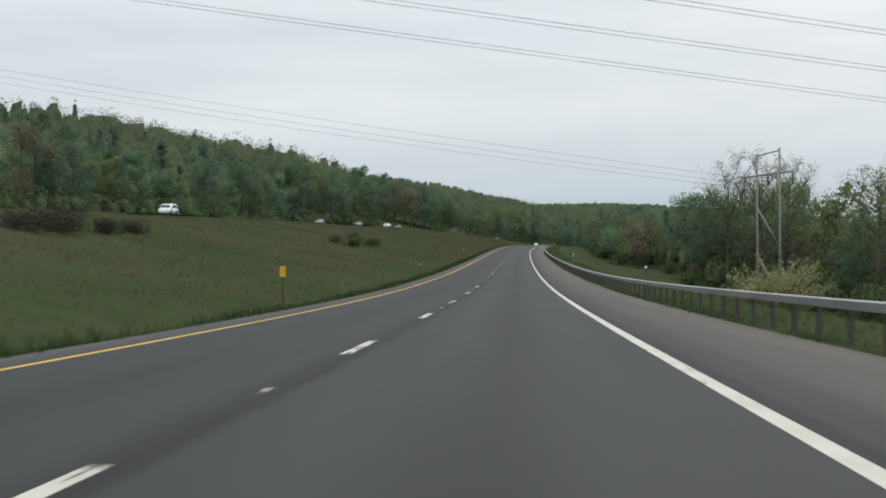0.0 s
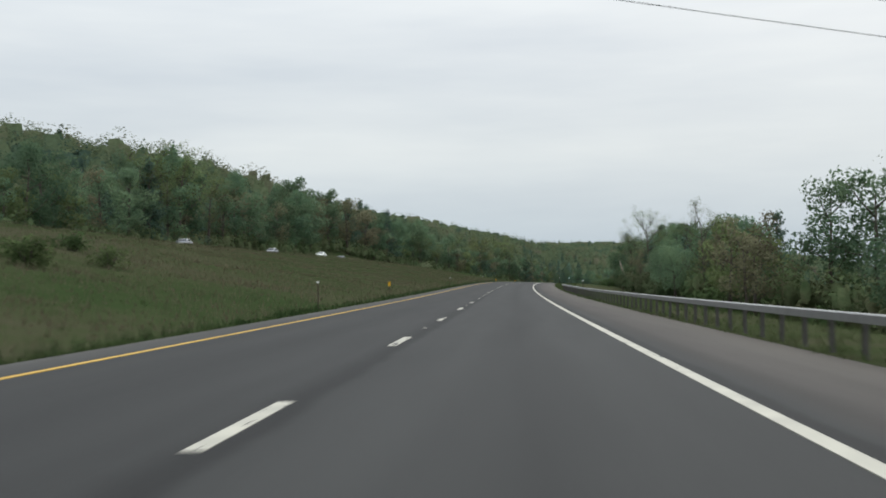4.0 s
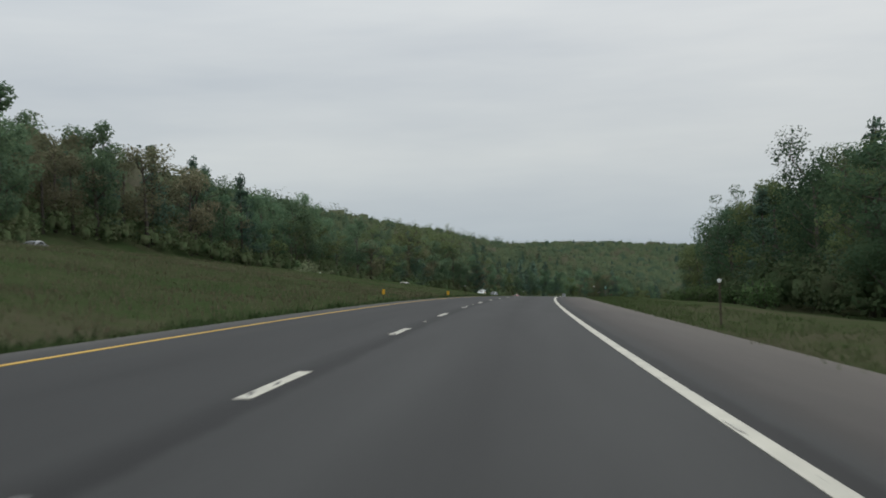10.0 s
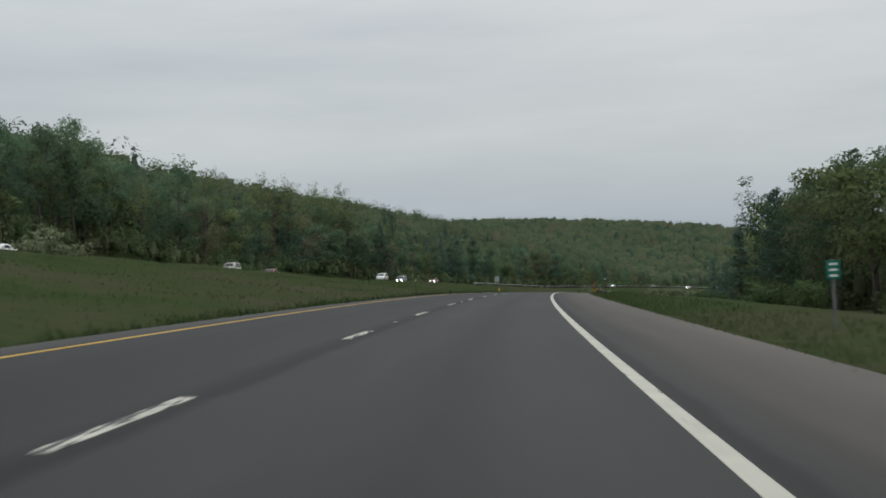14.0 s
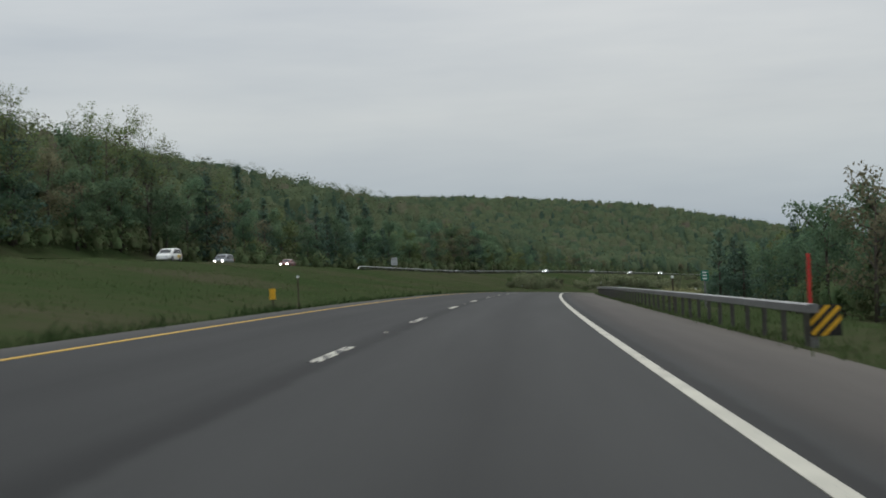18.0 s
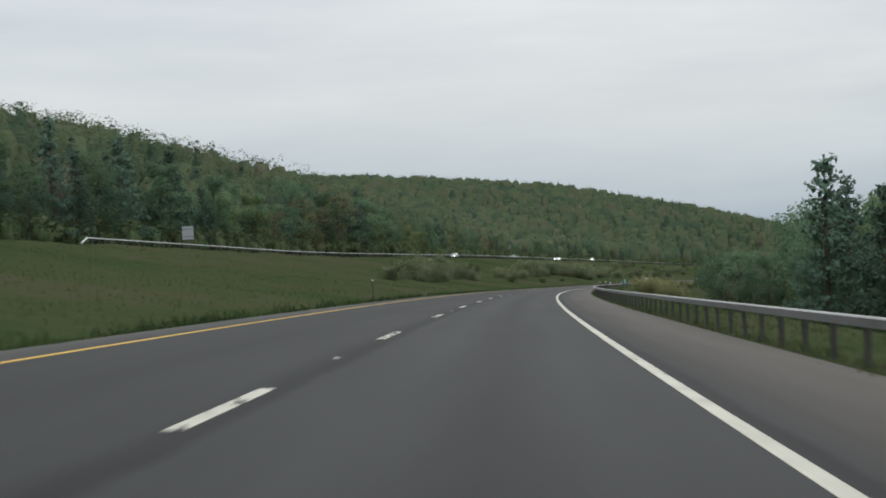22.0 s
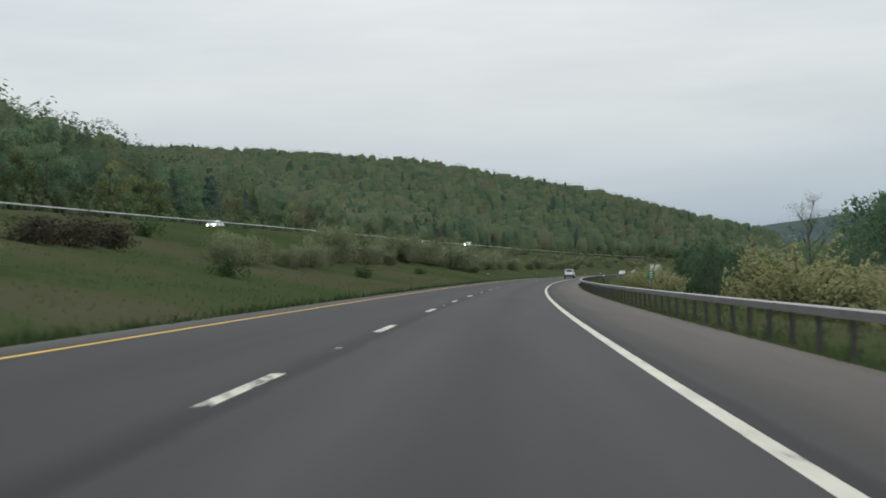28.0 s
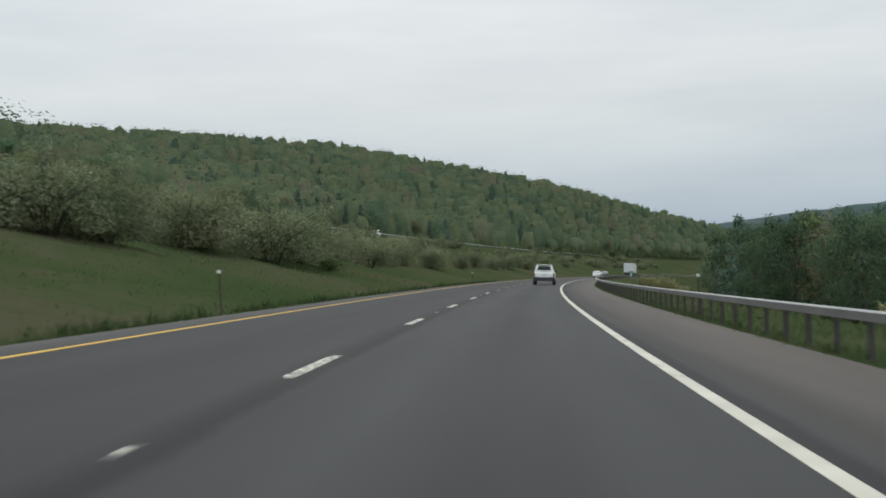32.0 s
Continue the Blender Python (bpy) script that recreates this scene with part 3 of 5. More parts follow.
def tree_shape(seed, height, spread, leaf, leaves, mat, sparse=False, start=0.25, bark="bark", sides=6, limbs=9):
    """Meshes of a broadleaved tree: trunk with limbs, and a crown of sprays on the limbs' ends."""
    rng = np.random.default_rng(seed)
    lean = rng.normal(size=2) * 0.03 * height
    top = Vector((lean[0], lean[1], height * 0.86))
    r0 = height * 0.014 + 0.05
    stem = [Vector((0, 0, -0.4)), Vector((lean[0] * 0.15, lean[1] * 0.15, height * 0.25)), Vector((lean[0] * 0.6, lean[1] * 0.4, height * 0.55)), top]
    pieces = [tube(stem, [r0 * 1.25, r0, r0 * 0.65, r0 * 0.15], sides)]
    centres, radii = [top + Vector((0, 0, height * 0.02))], [spread * 0.30]
    for k in range(limbs):
        f = start + (0.82 - start) * (k + rng.random()) / limbs
        base = Vector((lean[0] * f, lean[1] * f, height * f))
        a = k * 2.399 + rng.random()
        reach = spread * (1.0 - 0.62 * abs(f - 0.42) / 0.5) * (0.75 + 0.4 * rng.random())
        up = height * (0.10 + 0.14 * rng.random())
        end = base + Vector((math.cos(a) * reach, math.sin(a) * reach, up))
        mid = base.lerp(end, 0.5) + Vector((0, 0, -0.06 * reach))
        pieces.append(tube([base, mid, end], [r0 * (0.30 if sparse else 0.42), r0 * (0.18 if sparse else 0.26), r0 * 0.05], max(4, sides - 2)))
        for j in range(11 if sparse else 2):
            b0 = mid.lerp(end, rng.random() * 0.8)
            e2 = b0 + Vector(rng.normal(size=3) * reach * (0.30 if sparse else 0.22)) + Vector((0, 0, height * 0.08))
            pieces.append(tube([b0, b0.lerp(e2, 0.5) + Vector((0, 0, 0.1)), e2], [r0 * (0.09 if sparse else 0.16), r0 * (0.055 if sparse else 0.10), r0 * (0.015 if sparse else 0.03)], 4))
            centres.append(e2)
            radii.append(spread * (0.20 + 0.12 * rng.random()))
        centres.append(end)
        radii.append(spread * (0.27 + 0.16 * rng.random()))
        centres.append(mid + Vector((0, 0, 0.05 * height)))
        radii.append(spread * (0.28 + 0.12 * rng.random()))
    P, F = joined(pieces)
    trunk = mesh_of("trunk", P, F, M[bark], flat=False)
    V, T, N = leaf_cloud(rng, centres, [r * (0.6 if sparse else 1.0) for r in radii], leaves, leaf)
    return trunk, mesh_of("crown", V, T, M[mat], normals=N)


def pine_shape(seed, height, spread, leaf, leaves, sides=6):
    """Meshes of a white pine: straight trunk and uneven tiers of needle sprays."""
    rng = np.random.default_rng(seed)
    r0 = height * 0.013 + 0.06
    pieces = [tube([(0, 0, -0.4), (0.05, 0, height * 0.5), (0, 0.1, height * 0.97)], [r0 * 1.2, r0 * 0.8, r0 * 0.1], sides)]
    centres, radii = [(0, 0, height * 0.96)], [spread * 0.16]
    tiers = 11
    for k in range(tiers):
        f0 = 0.12 + 0.80 * k / (tiers - 1)
        for j in range(5):
            f = f0 + rng.normal() * 0.028
            a = j * 1.257 + k * 0.7 + rng.random() * 0.5
            reach = spread * (1.06 - f) * (0.7 + 0.5 * rng.random())
            base = Vector((0, 0, height * f))
            end = base + Vector((math.cos(a) * reach, math.sin(a) * reach, height * (0.02 + 0.03 * f)))
            pieces.append(tube([base, end], [r0 * 0.25, r0 * 0.05], 4))
            for q in (0.55, 0.95):
                centres.append(base.lerp(end, q))
                radii.append(spread * (0.17 + 0.10 * rng.random()) * (1.25 - 0.6 * f))
    P, F = joined(pieces)
    V, T, N = leaf_cloud(rng, centres, radii, leaves, leaf, squash=0.75)
    return mesh_of("trunk", P, F, M["bark"], flat=False), mesh_of("crown", V, T, M["needle"], normals=N)


def shrub_shape(seed, height, spread, leaf, leaves, mat):
    """Meshes of a many-stemmed arching shrub."""
    rng = np.random.default_rng(seed)
    pieces, centres, radii = [], [], []
    for k in range(11):
        a = k * 2.399 + rng.random()
        reach = spread * (0.25 + 0.7 * rng.random())
        h = height * (0.55 + 0.45 * rng.random()) * (1.1 - 0.35 * reach / spread)
        end = Vector((math.cos(a) * reach, math.sin(a) * reach, h))
        mid = Vector((math.cos(a) * reach * 0.4, math.sin(a) * reach * 0.4, h * 0.65))
        pieces.append(tube([(0.1 * math.cos(a), 0.1 * math.sin(a), -0.3), mid, end], [0.05, 0.035, 0.01], 4))
        centres += [end - Vector((0, 0, 0.1 * h)), mid + Vector((0, 0, 0.05 * h)), end * 0.8 - Vector((0, 0, 0.35 * h)), Vector((end.x * 0.85, end.y * 0.85, 0.22 * h))]
        radii += [spread * (0.20 + 0.12 * rng.random()), spread * (0.28 + 0.1 * rng.random()), spread * 0.28, spread * 0.26]
    P, F = joined(pieces)
    V, T, N = leaf_cloud(rng, centres, radii, leaves, leaf, squash=0.8)
    V[:, 2] = np.maximum(V[:, 2], 0.02)
    return mesh_of("stem", P, F, M["bark"], flat=False), mesh_of("foliage", V, T, M[mat], normals=N)


def plume_shape(seed, height, spread, leaf, leaves, mat):
    """Meshes of a feathery bush: many upright arching stems, each with sprays up to its tip."""
    rng = np.random.default_rng(seed)
    pieces, centres, radii = [], [], []
    for k in range(44):
        a = k * 2.399 + rng.random()
        reach = spread * math.sqrt(rng.random()) * 0.95
        h = height * (0.62 + 0.48 * rng.random()) * (1.0 - 0.42 * (reach / spread) ** 2)
        root = Vector((math.cos(a) * reach * 0.18, math.sin(a) * reach * 0.18, -0.2))
        mid = Vector((math.cos(a) * reach * 0.55, math.sin(a) * reach * 0.55, h * 0.62))
        end = Vector((math.cos(a) * reach, math.sin(a) * reach, h))
        pieces.append(tube([root, mid, end], [0.035, 0.022, 0.006], 4))
        for q, r in ((0.25, 0.17), (0.55, 0.15), (0.85, 0.13)):
            centres.append(root.lerp(mid, q))
            radii.append(spread * r)
        for q, r in ((0.1, 0.125), (0.4, 0.10), (0.7, 0.075), (0.98, 0.045)):
            centres.append(mid.lerp(end, q))
            radii.append(spread * r)
    P, F = joined(pieces)
    V, T, N = leaf_cloud(rng, centres, radii, leaves, leaf, squash=1.1)
    V[:, 2] = np.maximum(V[:, 2], 0.02)
    return mesh_of("stem", P, F, M["bark"], flat=False), mesh_of("foliage", V, T, M[mat], normals=N)


LABEL = {
    "broad": ("leafy dark green broadleaved tree at the wood's edge", "tree", "broadleaved_tree"),
    "young": ("fresh yellow-green tree in young spring leaf", "tree", "young_tree"),
    "brown": ("reddish-brown tree in spring bud", "tree", "budding_tree"),
    "sparse": ("tall thinly leaved tree with bare spreading branches", "tree", "bare_tree"),
    "pine": ("dark green white pine with layered boughs", "tree", "pine_tree"),
    "dark": ("dark green broadleaved tree in the close roadside wood", "tree", "broadleaved_tree"),
    "plume": ("pale yellow feathery flowering bush below the guard rail", "bush", "flowering_bush"),
    "olive": ("pale silvery-yellow flowering shrub on the bank", "shrub", "flowering_shrub"),
    "bramble": ("dark brown tangled bramble bush on the grassy bank", "bush", "bramble_bush"),
    "shrub": ("dense green shrub in the rough grass", "shrub", "shrub"),
}
# near: fine sprays, for trees beside the road; mid: coarser, for the wood's edge behind the far carriageway
NEAR = {
    "broad": [tree_shape(11, 14, 4.6, 0.27, 6000, "leaf", start=0.10, limbs=11), tree_shape(12, 14, 4.0, 0.27, 5600, "leaf", start=0.08, limbs=11), tree_shape(13, 14, 5.0, 0.28, 6200, "leaf", start=0.12, limbs=11)],
    "young": [tree_shape(21, 9, 2.9, 0.23, 3600, "leaf_yellow", start=0.12)],
    "brown": [tree_shape(31, 13, 4.0, 0.24, 4200, "leaf_brown", start=0.12)],
    "sparse": [tree_shape(41, 16, 5.2, 0.15, 5200, "leaf_yellow", sparse=True, start=0.30, limbs=13), tree_shape(42, 16, 4.6, 0.14, 4600, "leaf_yellow", sparse=True, start=0.25, limbs=14)],
    "pine": [pine_shape(51, 17, 4.6, 0.32, 5200), pine_shape(52, 17, 4.0, 0.32, 5000)],
    "olive": [shrub_shape(61, 3.6, 2.6, 0.12, 11000, "olive"), shrub_shape(62, 3.4, 3.0, 0.12, 12000, "olive"), shrub_shape(63, 3.0, 2.2, 0.11, 9000, "olive")],
    "shrub": [shrub_shape(71, 2.2, 1.9, 0.20, 1200, "shrub"), shrub_shape(72, 2.4, 2.2, 0.20, 1300, "shrub")],
}
MID = {
    "broad": [tree_shape(111, 17, 5.2, 0.45, 3300, "leaf", start=0.10, sides=5, limbs=8), tree_shape(112, 17, 4.6, 0.45, 3300, "leaf", start=0.08, sides=5, limbs=8), tree_shape(113, 17, 5.8, 0.45, 3300, "leaf", start=0.12, sides=5, limbs=8)],
    "young": [tree_shape(121, 14, 4.4, 0.44, 2200, "leaf_yellow", start=0.10, sides=5, limbs=8)],
    "brown": [tree_shape(131, 16, 4.8, 0.42, 2100, "leaf_brown", start=0.10, sides=5, limbs=8)],
    "sparse": [tree_shape(141, 19, 5.4, 0.28, 2600, "leaf_yellow", sparse=True, start=0.3, sides=5, limbs=10)],
    "pine": [pine_shape(151, 20, 5.0, 0.52, 2700, sides=5), pine_shape(152, 20, 4.4, 0.52, 2500, sides=5)],
}
MED = {
    "broad": [tree_shape(14, 14, 4.6, 0.36, 3300, "leaf", start=0.10), tree_shape(15, 14, 4.2, 0.36, 3300, "leaf", start=0.08), tree_shape(16, 14, 5.0, 0.37, 3400, "leaf", start=0.12)],
    "young": [tree_shape(22, 9, 2.9, 0.40, 1200, "leaf_yellow", start=0.12)],
    "brown": [tree_shape(32, 13, 4.0, 0.42, 1500, "leaf_brown", start=0.12), tree_shape(33, 13, 4.4, 0.42, 1500, "leaf_brown", start=0.10)],
    "sparse": NEAR["sparse"],
    "pine": [pine_shape(53, 17, 4.6, 0.55, 1900), pine_shape(54, 17, 4.2, 0.55, 1800)],
    "olive": [shrub_shape(64, 3.6, 2.6, 0.30, 2600, "olive"), shrub_shape(65, 3.4, 3.0, 0.30, 2800, "olive")],
    "shrub": [shrub_shape(73, 2.2, 1.9, 0.26, 700, "shrub"), shrub_shape(74, 2.4, 2.2, 0.26, 700, "shrub")],
}
MED["bramble"] = [shrub_shape(75, 2.3, 2.6, 0.22, 1500, "bramble"), shrub_shape(76, 2.3, 2.3, 0.22, 1300, "bramble")]
NEAR["bramble"] = MED["bramble"]
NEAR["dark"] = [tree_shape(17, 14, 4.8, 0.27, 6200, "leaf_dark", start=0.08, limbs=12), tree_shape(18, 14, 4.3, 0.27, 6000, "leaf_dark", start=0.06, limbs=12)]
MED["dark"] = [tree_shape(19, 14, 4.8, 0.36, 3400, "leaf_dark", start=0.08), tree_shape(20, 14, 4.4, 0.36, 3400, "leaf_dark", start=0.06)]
NEAR["plume"] = MED["plume"] = [plume_shape(66, 3.4, 2.9, 0.12, 17000, "plume"), plume_shape(67, 3.2, 2.6, 0.12, 15000, "plume")]
BASE_H = {"bramble": (2.3, 2.3), "dark": (14, 17), "plume": (3.3, 3.3), "broad": (14, 17), "young": (9, 14), "brown": (13, 16), "sparse": (16, 19), "pine": (17, 20), "olive": (3.3, 3.3), "shrub": (2.3, 2.3)}
rnd = random.Random(7)


def plant(kind, s, u, height=None, mid=False, label="", group=""):
    shapes = (MID if mid else NEAR if abs(u) < 24.5 and kind != "shrub" else MED)[kind]
    first, crown = shapes[rnd.randrange(len(shapes))]
    text, category, name = LABEL[kind]
    k = (height or BASE_H[kind][mid] * rnd.uniform(0.85, 1.15)) / BASE_H[kind][mid]
    wide = k * rnd.uniform(0.9, 1.15)
    m = Matrix.Translation(spot(s, u, -0.05)) @ pose(0, 0, 0, 0, 0, rnd.uniform(0, 360)) @ Matrix.Diagonal((wide, wide, k, 1))
    ob = thing(name, label or text, category, m, group)
    part("stem" if kind in ("olive", "shrub", "bramble", "plume") else "trunk", first, ob)
    part("foliage" if kind in ("olive", "shrub", "bramble", "plume") else "crown", crown, ob)
    return ob


# wood's edge behind the far carriageway: the front row, tree by tree; its height along the road
EDGE_S = [70, 330, 350, 420, 480, 488, 516, 530, 575, 600, 640, 665, 735, 745, 770, 790, 1010, 1025, 1050, 1070, 1100]
EDGE_K = [1.0, 1.0, 1.2, 1.2, 1.2, 1.25, 1.28, 1.28, 1.2, 1.05, 1.0, 1.0, 1.0, 1.1, 1.0, 1.0, 1.0, 1.2, 1.15, 0.9, 0.72]


def edge_back(q):
    """How far the wood stands back from its usual line."""
    return np.interp(q, [470, 500, 645, 670, 700, 715, 785, 800], [0, 13, 13, 5, 5, 8, 8, 0])


s = 70.0
while s < 1480:
    kind = rnd.choices(["broad", "young", "brown", "sparse", "pine"], [46, 12, 14, 6, 22])[0]
    if 560 < s < 640:
        kind = rnd.choices(["broad", "sparse", "young"], [60, 25, 15])[0]
    if 485 < s < 600:
        kind = rnd.choices(["broad", "brown", "pine"], [40, 45, 15])[0]
    if 860 < s < 930:
        kind = rnd.choices(["pine", "broad"], [60, 40])[0]
    fu = float(smooth(FAR_U, s))
    plant(kind, s, fu - rnd.uniform(11.5, 15) - float(edge_back(s)), BASE_H[kind][1] * rnd.uniform(0.62, 0.95) * float(np.interp(s, EDGE_S, EDGE_K)), True, group="wood's edge above the road")
    s += rnd.uniform(5.0, 7.0)

# the wooded hillside behind it, too many trees to count
rng = np.random.default_rng(5)


def body_shape(level):
    """Points and triangles of a many-sided body."""
    bm = bmesh.new()
    bmesh.ops.create_icosphere(bm, subdivisions=level, radius=1.0)
    hv = np.array([v.co for v in bm.verts])
    hf = np.array([[v.index for v in f.verts] for f in bm.faces])
    bm.free()
    return hv, hf


def woods(name, cells, leaf, sprays, height, spread, mat, label, lobes=7, pines=0.06, core=0.82, detail=2):
    """One mesh of many small crowns at the places (s, u), each of a few leafy lobes round a dense core."""
    cs = np.asarray(cells)
    base = lay(cs[:, 0], cs[:, 1], ground_v(cs[:, 0], cs[:, 1]))
    n = len(cs)
    h = height * (0.66 + 0.6 * rng.random(n))
    pineish = rng.random(n) < pines
    h = np.where(pineish, h * 1.10, h)
    sp = spread * (0.75 + 0.6 * rng.random(n))
    # lobes: a ring of clumps low and half way up, and one on top
    la = rng.random((n, lobes)) * 2 * np.pi
    lz = (np.arange(lobes) + 0.5 + rng.uniform(-0.3, 0.3, (n, lobes))) / lobes
    lr = np.sqrt(np.clip(1 - np.abs(2 * lz - 0.85) ** 2.2, 0.02, 1)) * 0.62
    lr = np.where(pineish[:, None], np.clip(1.05 - lz, 0.05, 1) * 0.55, lr) * sp[:, None]
    lc = np.stack([np.cos(la) * lr, np.sin(la) * lr, h[:, None] * (0.16 + 0.70 * lz)], -1)
    size = sp[:, None] * np.where(pineish[:, None], np.clip(0.95 - 0.7 * lz, 0.18, 1) * 0.55, 0.46 + 0.20 * rng.random((n, lobes)))
    pick = np.arange(sprays)[None, :] % lobes + np.zeros((n, 1), int)
    rows = np.arange(n)[:, None]
    d = rng.normal(size=(n, sprays, 3))
    d /= np.linalg.norm(d, axis=2)[..., None]
    d[..., 2] = np.where(d[..., 2] < -0.45, -d[..., 2], d[..., 2])
    k = np.where(pineish[:, None] | (core < 0.7), 0.62, 0.46) + 0.34 * rng.random((n, sprays))
    c = base[:, None, :] + lc[rows, pick] + d * (k * size[rows, pick])[..., None]
    c[..., 2] = np.maximum(c[..., 2], base[:, None, 2] + 0.04 * h[:, None])
    out = lc[rows, pick] * np.array([1, 1, 0.25]) / sp[:, None, None] * 0.7
    c = c.reshape(-1, 3)
    nr = (d + out).reshape(-1, 3) + rng.normal(size=c.shape) * 0.25
    nr[:, 2] += 0.25
    nr /= np.linalg.norm(nr, axis=1)[:, None]
    t = np.cross(nr, rng.normal(size=c.shape))
    t /= np.linalg.norm(t, axis=1)[:, None]
    bt = np.cross(nr, t)
    sz = leaf * (0.6 + 0.8 * rng.random(len(c)))[:, None]
    V = np.stack([c - t * sz * 0.55, c + bt * sz * 0.40 - nr * sz * 0.15, c + t * sz * 0.55, c - bt * sz * 0.40 - nr * sz * 0.15], 1).reshape(-1, 3)
    i = np.arange(len(c)) * 4
    T = np.concatenate([np.stack([i, i + 2, i + 1], 1), np.stack([i, i + 3, i + 2], 1)])
    # the dense core that closes the crown
    hv, hf = body_shape(detail if core > 0.7 else 1)
    k2 = len(hv)
    lump = 0.70 + 0.46 * rng.random((n, k2))
    hv = hv @ np.array(Euler((0.5, 0.35, 0.2)).to_matrix())
    full = np.cbrt(np.clip(1 - np.abs(hv[:, 2]) ** 3, 0.02, 1)) / np.sqrt(np.clip(1 - hv[:, 2] ** 2, 0.02, 1))
    face = rng.random(n)[:, None] * 2 * np.pi
    hx = (hv[None, :, 0] * np.cos(face) - hv[None, :, 1] * np.sin(face)) * full[None, :]
    hy = (hv[None, :, 0] * np.sin(face) + hv[None, :, 1] * np.cos(face)) * full[None, :]
    zr = 0.46 + (0.40 if core > 0.7 else 0.36 if core > 0.55 else 0.24) * hv[None, :, 2] * (0.5 + 0.5 * lump)
    thin = np.where(pineish[:, None], 0.55 * np.clip(1.15 - zr, 0.15, 1), core) * sp[:, None] * lump
    H = np.stack([base[:, None, 0] + hx * thin, base[:, None, 1] + hy * thin, base[:, None, 2] + h[:, None] * zr], -1)
    T = np.concatenate([T, (hf[None] + (np.arange(n) * k2)[:, None, None]).reshape(-1, 3) + len(V)])
    V = np.concatenate([V, H.reshape(-1, 3)])
    away = (c.reshape(n, sprays, 3) - base[:, None, :] - np.array([0, 0, 0.45]) * h[:, None, None]).reshape(-1, 3) / np.repeat(sp, sprays)[:, None]
    soft = away * np.array([0.9, 0.9, 0.5]) + nr * 0.3 + np.array([0, 0, 0.35])
    soft /= np.linalg.norm(soft, axis=1)[:, None]
    # the core keeps its own lumpy normals
    a, b2, e = (H[:, hf[:, q]] for q in range(3))
    fn = np.cross(b2 - a, e - a)
    hn = np.zeros_like(H)
    for q in range(3):
        np.add.at(hn, (slice(None), hf[:, q]), fn)
    hn = hn.reshape(-1, 3)
    hn /= np.linalg.norm(hn, axis=1)[:, None] + 1e-9
    hn = hn + np.array([0, 0, 0.75])
    hn /= np.linalg.norm(hn, axis=1)[:, None] + 1e-9
    me = mesh_of(name, V, T, M[mat], normals=np.concatenate([np.repeat(soft, 4, 0), hn]))
    stand = 0.5 + 0.28 * np.sin(cs[:, 0] * 0.071 + 1.7 * np.sin(cs[:, 1] * 0.043)) + 0.22 * np.sin(cs[:, 0] * 0.023 - cs[:, 1] * 0.081)      # kinds stand in groups
    tone = np.where(pineish, 0.02, np.clip(0.06 + 0.55 * rng.random(n) + 0.42 * stand, 0.05, 1))
    att = me.attributes.new("crown_kind", "FLOAT", "POINT")
    att.data.foreach_set("value", np.concatenate([np.repeat(tone, sprays * 4), np.repeat(tone, k2)]).astype(np.float32))
    return tagged(new(name, me), label, "woods", kind="stuff")


def cells(s0, s1, u0, u1, step):
    out = []
    for a in np.arange(s0, s1, step):
        for c in np.arange(u0, u1, step):
            out.append((a + rng.uniform(-0.45, 0.45) * step, c + rng.uniform(-0.45, 0.45) * step))
    return out


woods("hillside_woods", [c for c in cells(90, 1250, -190, -74, 6.2) if c[1] < -76 - edge_back(c[0])], 0.62, 130, 14.5, 4.2, "far_leaf", "dense mixed spring woods rising behind the road", core=0.60)
woods("ridge_woods", cells(1000, 2500, -560, -190, 8.4) + cells(1250, 2500, -190, -68, 7.4), 0.95, 26, 14.5, 4.7, "far_leaf", "wooded ridge with green, brown and dark pine crowns", detail=1)
woods("valley_woods", cells(1250, 2600, 34, 300, 10), 1.2, 21, 13, 5.8, "far_leaf", "lower woods filling the valley floor")


def edge_cells(s0, s1, uf, width, step):
    out = []
    for a in np.arange(s0, s1, step):
        for o in np.arange(0, width, step):
            out.append((a + rng.uniform(-0.5, 0.5) * step, float(uf(a)) - o + rng.uniform(-0.5, 0.5) * step))
    return out


woods("edge_thicket", edge_cells(80, 2300, lambda q: smooth(FAR_U, q) - 10.5 - edge_back(q), 9, 3.0), 0.50, 64, 5.0, 2.1, "thicket", "dense undergrowth closing the wood's lower edge", 5, 0.0, 0.36)
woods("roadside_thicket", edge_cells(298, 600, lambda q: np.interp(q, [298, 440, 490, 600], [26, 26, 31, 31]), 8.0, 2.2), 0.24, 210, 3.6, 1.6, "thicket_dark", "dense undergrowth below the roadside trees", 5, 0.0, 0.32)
woods("valley_thicket", edge_cells(600, 910, lambda q: 41.0, 9.0, 3.0) + edge_cells(910, 1430, lambda q: 46.0, 10.0, 3.0) + edge_cells(150, 300, lambda q: np.interp(q, [205, 225, 262, 280], [58, 46, 44, 34]), 10.0, 3.0), 0.42, 120, 5.5, 2.1, "thicket", "dense undergrowth in the valley below the road", 5, 0.0, 0.36)

